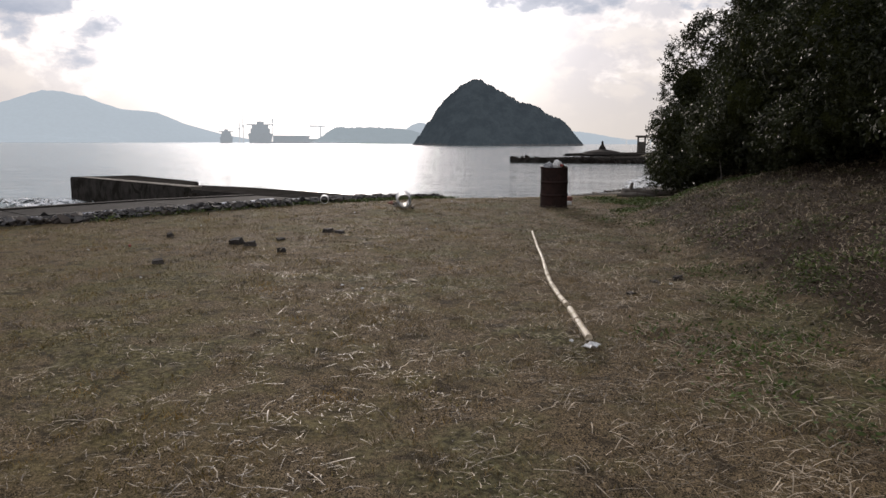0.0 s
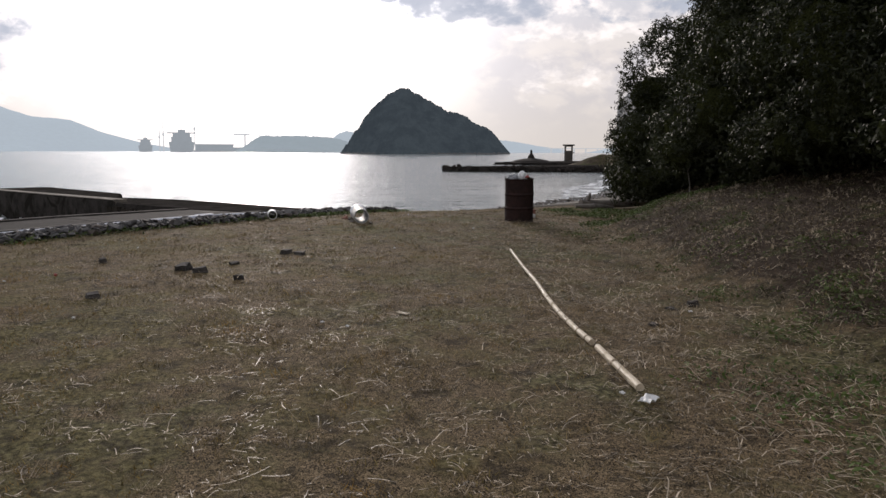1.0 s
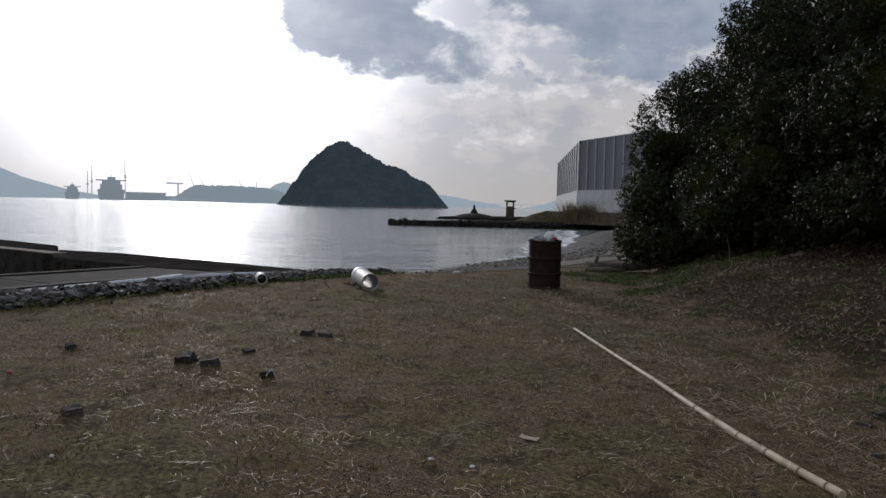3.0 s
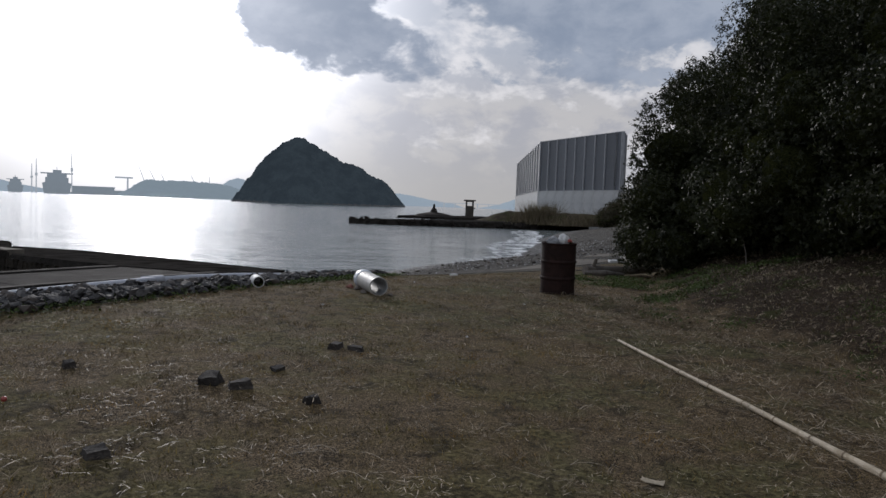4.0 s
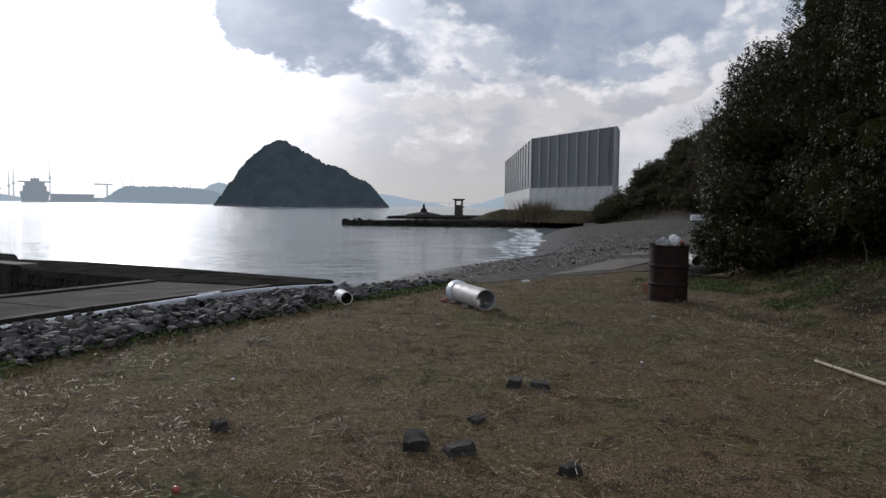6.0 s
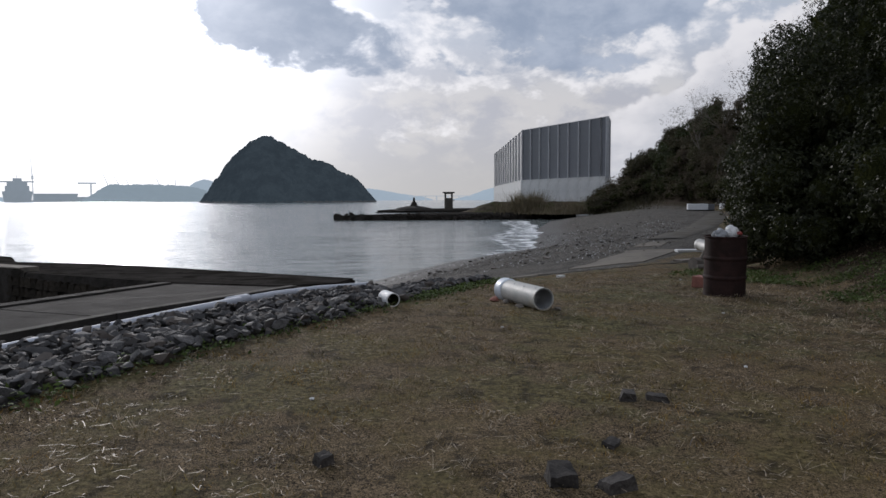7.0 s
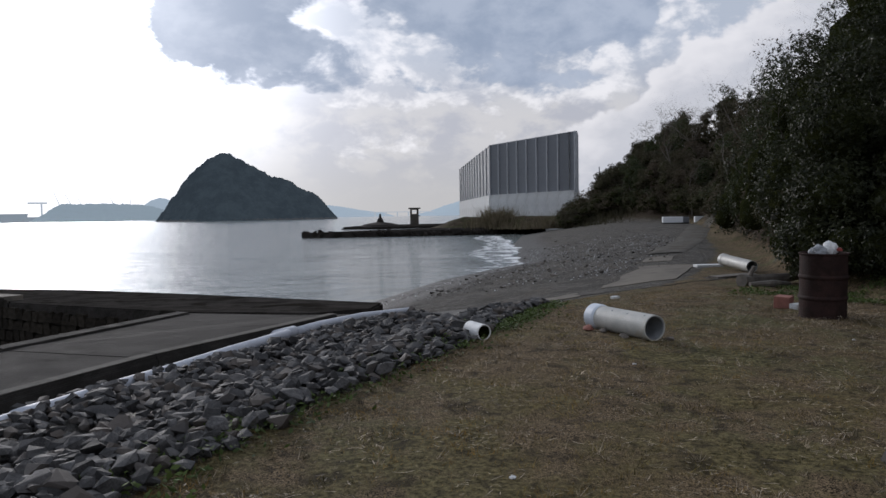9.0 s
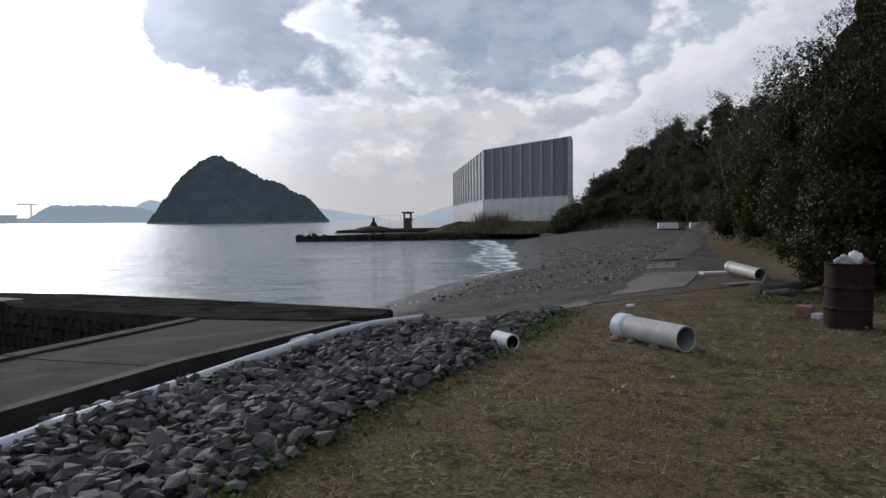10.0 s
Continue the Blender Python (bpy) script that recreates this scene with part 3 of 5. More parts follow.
# the island: a steep wooded cone with two shoulders
ISLE = [(-3.55, 0.0), (-3.3, 0.35), (-2.9, 0.95), (-2.3, 1.75), (-1.84, 2.5), (-1.2, 3.3), (-0.5, 4.0), (0.3, 4.55), (1.1, 4.95), (1.36, 5.0), (1.9, 4.75), (2.6, 4.38), (3.4, 3.95), (4.3, 3.45), (5.1, 3.08), (5.5, 3.1), (5.9, 3.0), (6.4, 2.55), (6.9, 2.18), (7.4, 2.12), (7.8, 1.97), (8.4, 1.4), (8.9, 0.8), (9.3, 0.3), (9.6, 0.0)]
D = 1000.0
az = np.linspace(-3.6, 9.65, 300)
el = np.interp(az, [p[0] + 0.07 * (p[0] > 1.5) for p in ISLE], [p[1] for p in ISLE])
verts, faces = [], []
rows = 90
for j in range(rows):
    f = j / (rows - 1) * 2 - 1
    for i, a in enumerate(az):
        top = D * math.tan(radians(el[i])) - SEA
        half = 16 + top * 1.0
        x, y = bearing(a, D + f * half)
        g = max(0.0, 1 - abs(f)) ** 0.85
        z = SEA - 1 + (top + 1) * g
        lump = noise.fractal(Vector((x, y, z)) * 0.10, 1.0, 2.0, 4)
        crown = noise.noise(Vector((x, y, z * 1.3)) * 0.33)
        z += (2.6 * lump + 1.3 * crown) * min(1.0, top / 14) * min(1.0, (1 - abs(f)) * 8)
        verts.append((x, y, z))
n_az = len(az)
for j in range(rows - 1):
    for i in range(n_az - 1):
        a = j * n_az + i
        faces.append((a, a + 1, a + n_az + 1, a + n_az))
island = base_of("island", pose(0, 0, 0), "steep wooded conical island rising out of the sea", "island")
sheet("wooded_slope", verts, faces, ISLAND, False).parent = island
verts, faces = [], []
for i, a in enumerate(az):
    top = D * math.tan(radians(el[i])) - SEA
    x, y = bearing(a, D - (16 + top * 1.0) * 0.97 - 2)
    rise = 1.6 + 1.8 * noise.noise(Vector((a * 6, 0, 0)))
    x2, y2 = bearing(a, D - (16 + top * 1.0) * 0.97 + 3)
    verts += [(x, y, SEA - 1), (x + 0.3, y + 1.0, SEA + max(0.3, rise)), (x2, y2, SEA + max(0.3, rise) + 0.6)]
for i in range(n_az - 1):
    faces += [(3 * i, 3 * i + 3, 3 * i + 4, 3 * i + 1), (3 * i + 1, 3 * i + 4, 3 * i + 5, 3 * i + 2)]
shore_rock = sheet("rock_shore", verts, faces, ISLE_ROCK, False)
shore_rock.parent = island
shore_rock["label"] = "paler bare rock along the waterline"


# ---- ships, cranes and the bridge across the bay ----
def far_base(name, azimuth, distance, label, category, group=""):
    x, y = bearing(azimuth, distance)
    return base_of(name, pose(x, y, SEA, 0, 0, -azimuth), label, category, group)


def ship(azimuth, distance, wide, high):
    s = far_base("ship", azimuth, distance, "large grey ship seen end-on in the haze", "ship", "moored ships")
    h = high
    bm = bmesh.new()
    sections = [(-0.44, 0.0), (-0.5, 0.42), (-0.36, 0.46), (0.36, 0.46), (0.5, 0.42), (0.44, 0.0)]
    front = [bm.verts.new((u * wide, -20, v * h)) for u, v in sections]
    rear = [bm.verts.new((u * wide, 120, v * h)) for u, v in sections]
    bm.faces.new(front)
    bm.faces.new(rear[::-1])
    for k in range(len(front)):
        n = (k + 1) % len(front)
        bm.faces.new((front[k], rear[k], rear[n], front[n]))
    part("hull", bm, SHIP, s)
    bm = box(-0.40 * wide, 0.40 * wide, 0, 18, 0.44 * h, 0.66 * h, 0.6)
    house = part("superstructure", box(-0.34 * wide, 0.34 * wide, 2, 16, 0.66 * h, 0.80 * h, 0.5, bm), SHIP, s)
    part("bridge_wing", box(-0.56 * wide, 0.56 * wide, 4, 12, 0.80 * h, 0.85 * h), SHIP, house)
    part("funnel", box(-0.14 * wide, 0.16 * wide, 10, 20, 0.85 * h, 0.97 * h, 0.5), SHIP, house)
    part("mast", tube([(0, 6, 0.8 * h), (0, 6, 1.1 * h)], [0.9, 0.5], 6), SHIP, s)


ship(-17.72, 2300, 38, 42)
ship(-15.23, 2100, 66, 62)


def pole_crane(azimuth, distance, high, lean, jib, jib_turn):
    c = far_base("harbour_crane", azimuth, distance, "thin hazy harbour crane with a raised jib", "crane", "harbour cranes")
    mast = part("tower", tube([(0, 0, 0), (lean * 0.3, 0, high * 0.6)], [1.7, 1.3], 6), CRANE, c)
    part("jib", tube([(lean * 0.3, 0, high * 0.55), (lean + jib, 0, high * jib_turn)], [1.5, 0.8], 6), CRANE, c)
    part("cabin", box(lean * 0.3 - 3, lean * 0.3 + 3, -3, 3, high * 0.5, high * 0.58, 0.3), CRANE, mast)


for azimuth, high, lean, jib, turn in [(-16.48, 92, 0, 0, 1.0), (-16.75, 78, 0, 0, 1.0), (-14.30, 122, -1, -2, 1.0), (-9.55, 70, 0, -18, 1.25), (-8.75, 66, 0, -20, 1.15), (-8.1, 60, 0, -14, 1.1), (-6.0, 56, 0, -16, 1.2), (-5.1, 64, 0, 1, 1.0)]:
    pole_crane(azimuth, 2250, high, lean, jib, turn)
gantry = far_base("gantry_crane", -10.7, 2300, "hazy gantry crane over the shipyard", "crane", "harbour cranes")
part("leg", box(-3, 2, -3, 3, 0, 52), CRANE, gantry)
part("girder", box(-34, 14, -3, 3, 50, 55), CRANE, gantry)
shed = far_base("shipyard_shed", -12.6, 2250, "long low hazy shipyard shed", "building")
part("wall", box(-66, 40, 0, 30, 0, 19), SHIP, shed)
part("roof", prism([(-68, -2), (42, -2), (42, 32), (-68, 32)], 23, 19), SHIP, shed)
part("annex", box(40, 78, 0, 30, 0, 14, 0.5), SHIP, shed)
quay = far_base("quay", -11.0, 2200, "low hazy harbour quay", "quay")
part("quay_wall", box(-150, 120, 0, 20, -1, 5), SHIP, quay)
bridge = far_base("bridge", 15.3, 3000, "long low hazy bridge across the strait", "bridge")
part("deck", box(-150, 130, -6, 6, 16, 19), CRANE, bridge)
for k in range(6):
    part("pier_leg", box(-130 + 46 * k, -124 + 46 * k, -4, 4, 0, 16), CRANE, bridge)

# ---- tall barrier wall ----
WALL = [(70.0, 220.6), (50.3, 147.5), (55.4, 121.1), (58.6, 126.5)]
PANEL_LOW, PANEL_TOP = 5.6, 15.7


def barrier_run(a, b, count, parent):
    a, b = Vector(a), Vector(b)
    along = (b - a).normalized()
    turn = math.degrees(math.atan2(along.y, along.x))
    long = (b - a).length
    step = long / count
    cast = None
    for i in range(count):
        m = pose(a.x + along.x * step * i, a.y + along.y * step * i, 0, 0, 0, turn)
        if cast is None:
            bm = box(0.02, step - 0.02, -0.45, 0.45, -2.0, PANEL_LOW - 0.12, 0.03)
            cast = part("wall_base", box(0.0, step, -0.5, 0.5, PANEL_LOW - 0.12, PANEL_LOW, 0.02, bm), PALE_CONCRETE, parent, "pale cast concrete base section")
            bm = box(0.12, step - 0.12, -0.06, 0.06, PANEL_LOW, PANEL_TOP)
            for k in range(1, 11):
                z = PANEL_LOW + (PANEL_TOP - PANEL_LOW) * k / 11
                box(0.12, step - 0.12, -0.085, 0.085, z - 0.03, z + 0.03, 0, bm)
            panel = part("panel", bm, PANEL, parent, "flat grey sheet panel")
            bm = box(-0.11, 0.11, -0.30, -0.24, PANEL_LOW - 0.3, PANEL_TOP + 0.15)
            box(-0.11, 0.11, 0.24, 0.30, PANEL_LOW - 0.3, PANEL_TOP + 0.15, 0, bm)
            box(-0.04, 0.04, -0.25, 0.25, PANEL_LOW - 0.3, PANEL_TOP + 0.15, 0, bm)
            post = part("post", bm, STEEL, parent, "galvanised steel upright")
            for o in (cast, panel, post):
                o.matrix_basis = m
        else:
            for o in (cast, panel, post):
                p = o.copy()
                scene.collection.objects.link(p)
                p.matrix_basis = m
    p = post.copy()
    scene.collection.objects.link(p)
    p.matrix_basis = pose(b.x, b.y, 0, 0, 0, turn)
    part("top_rail", box(0, long, -0.15, 0.15, PANEL_TOP + 0.02, PANEL_TOP + 0.14), STEEL, parent).matrix_basis = pose(a.x, a.y, 0, 0, 0, turn)


barrier_wall = base_of("barrier_wall", pose(0, 0, 0), "tall grey panelled barrier on a pale concrete base", "barrier wall")
LAST_POST = tuple(Vector(WALL[1]).lerp(Vector(WALL[2]), 0.945))
barrier_run(WALL[0], WALL[1], 12, barrier_wall)
barrier_run(WALL[1], LAST_POST, 8, barrier_wall)
barrier_run(LAST_POST, WALL[2], 1, barrier_wall)
barrier_run(WALL[2], WALL[3], 2, barrier_wall)
utility_pole = obj("utility_pole", tube([(58.5, 118.5, -0.5), (58.5, 118.5, 9.5)], [0.14, 0.09], 8), STEEL)
tagged(utility_pole, "thin grey utility pole beside the barrier wall", "pole")

# ---- jetty, spit and tower ----
def rubble(name, seed, spots, mat, label, category):
    """A heap of broken rock joined into one body."""
    rng = random.Random(seed)
    bm = bmesh.new()
    for x, y, z, size in spots:
        s = stone_bm(rng.random(), 0.7)
        s.transform(pose(x, y, z, rng.uniform(0, 360), rng.uniform(0, 360), rng.uniform(0, 360)) @ Matrix.Diagonal((size, size, size, 1)))
        data = bpy.data.meshes.new("tmp")
        s.to_mesh(data)
        s.free()
        bm.from_mesh(data)
        bpy.data.meshes.remove(data)
    return tagged(obj(name, bm, mat), label, category, kind="stuff")


JETTY = [(9.0, 128.0), (10.2, 126.2), (17, 124.6), (26, 123.0), (38, 121.6), (44, 123), (52, 126), (52, 136), (36, 131), (20, 131), (10.5, 130)]
jetty = obj("jetty", prism([(x, y, -0.95 + 0.10 * math.sin(x * 0.9) + 0.012 * (x - 10)) for x, y in JETTY], 0, -4, 0.25), SEAWALL)
tagged(jetty, "low dark tide-stained stone jetty with a broken tip", "jetty")
rr = random.Random(4)
rubble("jetty_rubble", 8, [(rr.uniform(9, 50), 0, -1.25 + rr.uniform(-0.3, 0.35), rr.uniform(0.5, 1.5)) for _ in range(150)], DARK_STONE, "dark broken rocks along the jetty", "rubble")
for v in bpy.data.objects["jetty_rubble"].data.vertices:
    v.co.y += float(np.interp(v.co.x, [9, 17, 26, 38, 44, 52], [128, 124.6, 123, 121.6, 123, 126]))
spit = obj("spit", prism([(28, 196), (40, 190), (70, 196), (90, 214), (90, 236), (56, 232), (36, 216)], -1.15, -4, 0.4), SEAWALL)
tagged(spit, "low dark rocky spit behind the jetty", "rocky spit")
tower = base_of("harbour_light_tower", pose(54.6, 219.5, -1.3, 0, 0, -14), "square dark concrete light tower with a flat roof", "tower")
bm = box(-1.25, 1.25, -1.25, 1.25, -0.5, 3.4, 0.05)
part("shaft", bm, PATHWAY, tower)
part("corner_post", box(-1.25, -0.75, -1.25, 1.25, 3.4, 4.8), PATHWAY, tower)
part("corner_post", box(0.75, 1.25, -1.25, 1.25, 3.4, 4.8), PATHWAY, tower)
part("lintel", box(-1.25, 1.25, -1.25, 1.25, 4.6, 4.85), PATHWAY, tower)
part("roof", box(-1.8, 1.8, -1.8, 1.8, 4.85, 5.25, 0.05), PATHWAY, tower)
part("side_shelf", box(1.25, 1.75, -1.0, 1.0, 2.6, 2.9), PATHWAY, tower)
marker = base_of("rock_marker", pose(38.5, 196.5, -1.3), "small dark conical stone marker on the spit", "marker")
part("mound", lathe([(6.0, 0.0), (4.6, 0.7), (2.6, 1.1), (1.1, 1.3)], 14), DARK_STONE, marker)
part("cone", lathe([(1.1, 1.2), (0.75, 2.0), (0.35, 2.5), (0.28, 3.3), (0.05, 3.6)], 10), DARK_STONE, marker)

# ---- pier, slipway slab, kerb ----
pier = base_of("pier", pose(0, 0, 0), "old concrete pier with masonry face and raised outer block", "pier")
DECK = [(-6.77, 23.7, -0.06), (-4.3, 22.75, -0.11), (-3.1, 23.2, -0.14), (-2.6, 24.3, -0.17), (-7.0, 30.05, -0.32), (-10.0, 33.9, -0.44), (-13.3, 36.9, -0.54), (-10.95, 29.5, -0.30)]
part("pier_deck", prism(DECK, 0, -4, 0.04), SEAWALL, pier)
BLOCK = [(-10.98, 29.5, -0.21), (-13.3, 36.9, -0.36), (-20.2, 44.8, -0.42), (-23.5, 43.5, -0.47)]
part("pier_block", prism(BLOCK, 0, -4, 0.05), SEAWALL, pier, "raised outer block of the pier")
KERB = [(-11.2, 29.9, -0.19), (-22.6, 42.8, -0.44)]
a, b = Vector(KERB[0]), Vector(KERB[1])
out = Vector((0.75, 0.66, 0)) * 0.55
part("pale_strip", prism([tuple(a), tuple(b), tuple(b + out), tuple(a + out)], 0, -0.8), SLAB, pier, "paler strip along the near top edge of the block")
# masonry blocks of the inner face
rng2 = random.Random(31)
p0, p1 = Vector((-6.80, 23.72, 0)), Vector((-11.0, 29.5, 0))
along = (p1 - p0).normalized()
turn = math.degrees(math.atan2(along.y, along.x))
face_len = (p1 - p0).length
blocks = []
for k in range(5):
    s = block_bm(400 + k, (0.92, 0.5, 0.9))
    s.transform(Matrix.Translation((0, 0, -0.45)))
    data = bpy.data.meshes.new("block")
    s.to_mesh(data)
    s.free()
    data.materials.append(MASONRY)
    blocks.append(data)
for course in range(6):
    u = rng2.uniform(0, 0.2)
    while u < face_len + 8:
        wide = rng2.uniform(0.28, 0.5)
        q = p0 + along * (u + wide / 2)
        ob = new("block", rng2.choice(blocks))
        ob.parent = pier
        ob.matrix_basis = pose(q.x, q.y, -0.42 - 0.018 * u - course * 0.27, 0, 0, turn) @ Matrix.Diagonal((wide * 1.08, 0.34, 0.29, 1))
        u += wide
slipway = base_of("slipway", pose(0, 0, 0), "worn grey concrete slipway slab beside the pier", "slipway", kind="structure")


def between(p, q, f):
    return tuple(Vector(p).lerp(Vector(q), f))


# three cast bays with open joints, and a kerb along each long side
NEAR = [(-17.0, 5.9, -0.01), (-9.13, 15.61, -0.01), (-6.86, 18.55, -0.01), (-4.1, 21.35, -0.02)]
FAR = [(-18.0, 9.6, -0.1), (-11.1, 17.2, 0.02), (-9.03, 19.9, 0.03), (-6.77, 23.5, -0.06)]
for k in range(3):
    e = 0.0016
    bay = [between(NEAR[k], NEAR[k + 1], e), between(NEAR[k], NEAR[k + 1], 1 - e), between(FAR[k], FAR[k + 1], 1 - e), between(FAR[k], FAR[k + 1], e)]
    if k == 2:
        bay = bay[:2] + [(-3.7, 22.0, -0.07), (-4.5, 22.6, -0.12)] + bay[2:]
    part("slab", prism(bay, 0, -4, 0.015), CONCRETE, slipway)
    for line, inward in ((NEAR, Vector((-0.69, 0.72, 0))), (FAR, Vector((0.69, -0.66, 0)))):
        a, b = Vector(between(line[k], line[k + 1], 0.002)), Vector(between(line[k], line[k + 1], 0.998))
        lift = Vector((0, 0, 0.05 if line is NEAR else 0.03))
        w2 = inward * (0.22 if line is NEAR else 0.3)
        o2 = inward * (0.03 if line is NEAR else -0.02)
        part("kerb", prism([tuple(a + o2 + lift), tuple(b + o2 + lift), tuple(b + w2 + lift), tuple(a + w2 + lift)], 0, -1.5, 0.015), CONCRETE, slipway)
        if line is NEAR:
            cap_lift, tuck = lift + Vector((0, 0, 0.012)), inward * 0.012
            bm = bmesh.new()
            low = [bm.verts.new(p - Vector((0, 0, 0.010)) + cap_lift) for p in (a + o2 + tuck, b + o2 + tuck, b + w2 - tuck, a + w2 - tuck)]
            high = [bm.verts.new(v.co + Vector((0, 0, 0.010))) for v in low]
            bm.faces.new(high)
            for q in range(4):
                bm.faces.new((low[q], low[(q + 1) % 4], high[(q + 1) % 4], high[q]))
            bmesh.ops.recalc_face_normals(bm, faces=bm.faces)
            part("kerb_cap", bm, KERBSTONE, slipway, "paler worn top of the kerb")

# concrete patches of the old path on the beach
random.seed(12)
for name, line in (("concrete_patch", [(3.15, 24.8), (5.2, 24.7), (9.7, 29.4), (8.4, 30.9), (5.8, 28.1)]), ("concrete_patch", [(9.6, 32.6), (10.2, 31.8), (12.4, 34.5), (11.1, 34.5)]), ("concrete_patch", [(-0.2, 21.6), (1.4, 22.6), (2.2, 24.4), (0.6, 23.5)])):
    pts = []
    for k in range(len(line)):
        a, b = line[k], line[(k + 1) % len(line)]
        for f in (0.0, 0.25, 0.5, 0.75):
            x, y = a[0] + (b[0] - a[0]) * f + random.uniform(-.14, .14), a[1] + (b[1] - a[1]) * f + random.uniform(-.14, .14)
            pts.append((x, y, on_ground(x, y) + 0.018))
    tagged(obj(name, prism(pts, 0, -1.0), SLAB), "broken sandy concrete slab sunk in the beach", "slab", "slabs on the beach")

pts = []
for k in range(24):
    a = 2 * math.pi * k / 24
    x, y = 3.5 + 2.2 * math.cos(a) + 0.9 * math.cos(a) * abs(math.cos(a)), 23.75 + 0.62 * math.sin(a) + 0.55 * math.cos(a) + random.uniform(-.08, .08)
    pts.append((x, y, on_ground(x, y) + 0.014))
tagged(obj("asphalt_patch", prism(pts, 0, -1.0), PATHWAY), "dark worn asphalt patch at the end of the path", "patch", "slabs on the beach")

# ---- white pipe along the kerb ----
hose_pts = [(-13.7, 7.6, 0.05), (-8.58, 14.76, 0.06), (-7.74, 15.95, 0.06), (-7.2, 16.72, 0.06), (-6.77, 17.26, 0.06), (-6.0, 18.33, 0.06), (-5.62, 18.80, 0.06), (-5.18, 19.40, 0.06)]
gutter_pipe = base_of("drain_pipe", pose(0, 0, 0), "long white plastic drain pipe along the kerb", "pipe")
part("pipe_run", tube(hose_pts, [0.070] * len(hose_pts), 14), WHITE_HOSE, gutter_pipe, smooth=True)
part("coupling", tube([(-5.36, 19.28, 0.055), (-5.06, 19.65, 0.048)], [0.088, 0.088], 14), WHITE_HOSE, gutter_pipe, smooth=True)
part("coupling", tube([(-7.84, 15.81, 0.06), (-7.68, 16.04, 0.06)], [0.083, 0.083], 14), WHITE_HOSE, gutter_pipe, smooth=True)
part("pipe_run", tube([(-5.12, 19.57, 0.04), (-4.6, 20.3, 0.02), (-3.68, 21.5, -0.05), (-2.52, 22.39, -0.12)], [0.066] * 4, 14), WHITE_HOSE, gutter_pipe, smooth=True)

# ---- drum with rubbish ----
drum_at = (2.21, 17.12)
drum = base_of("oil_drum", pose(*drum_at, on_ground(*drum_at) - 0.01, 1.0, -1.0, 20), "rusted brown steel drum standing on dry grass", "drum")
R, H = 0.314, 0.94
rings = [(R + 0.006, 0.0), (R + 0.008, 0.012), (R + 0.006, 0.024), (R, 0.034)]
for zc in (0.30, 0.60):
    rings += [(R, zc - 0.035), (R + 0.008, zc - 0.022), (R + 0.016, zc - 0.008), (R + 0.016, zc + 0.008), (R + 0.008, zc + 0.022), (R, zc + 0.035)]
rings += [(R, H - 0.03), (R + 0.007, H - 0.022), (R + 0.012, H - 0.01), (R + 0.007, H), (R - 0.008, H - 0.004), (R - 0.01, H - 0.10)]
body = lathe(rings, 48)
for v in body.verts:
    dent = noise.noise(Vector((v.co.x * 3, v.co.y * 3, v.co.z * 2.2)))
    v.co.x *= 1 + 0.022 * dent
    v.co.y *= 1 + 0.022 * dent
body_part = part("drum_body", body, RUST, drum)
part("top_rim", lathe([(R + 0.012, H - 0.016), (R + 0.016, H - 0.004), (R + 0.008, H + 0.006), (R - 0.004, H - 0.002)], 48, closed=True), RUST, body_part)


def bag(name, at, size, mat, seed, label):
    bm = bmesh.new()
    bmesh.ops.create_icosphere(bm, subdivisions=4, radius=0.5)
    for v in bm.verts:
        k = 1 + 0.28 * noise.fractal(v.co * 3.0 + Vector((seed, 0, 0)), 1.0, 2.0, 4) - 0.14 * abs(noise.noise(v.co * 7 + Vector((0, seed, 0))))
        v.co = Vector((v.co.x * size[0] * k, v.co.y * size[1] * k, max(v.co.z, -0.32) * size[2] * k))
    ob = obj(name, bm, mat)
    ob.matrix_basis = pose(*at)
    return tagged(ob, label, "rubbish")


top = on_ground(*drum_at) + H
GREY_BAG = material("grey_bag", (0.20, 0.21, 0.22), (0.32, 0.33, 0.34), 8.0, 0.45, 0.5, 40.0)
bag("rubbish_bag", (2.08, 17.07, top + 0.00), (0.26, 0.24, 0.20), GREY_BAG, 1, "crumpled grey rubbish bag in the drum")
bag("plastic_bag", (2.26, 17.05, top + 0.04), (0.22, 0.20, 0.22), WHITE_PLASTIC, 4, "crumpled white plastic bag on the drum")
bag("rubbish_bag", (2.36, 17.20, top - 0.02), (0.24, 0.26, 0.16), CORE, 7, "dark crumpled rubbish in the drum")


bag("plastic_scrap", (2.35, 16.97, top + 0.03), (0.09, 0.08, 0.07), RED, 11, "small faded red plastic scrap on the drum")


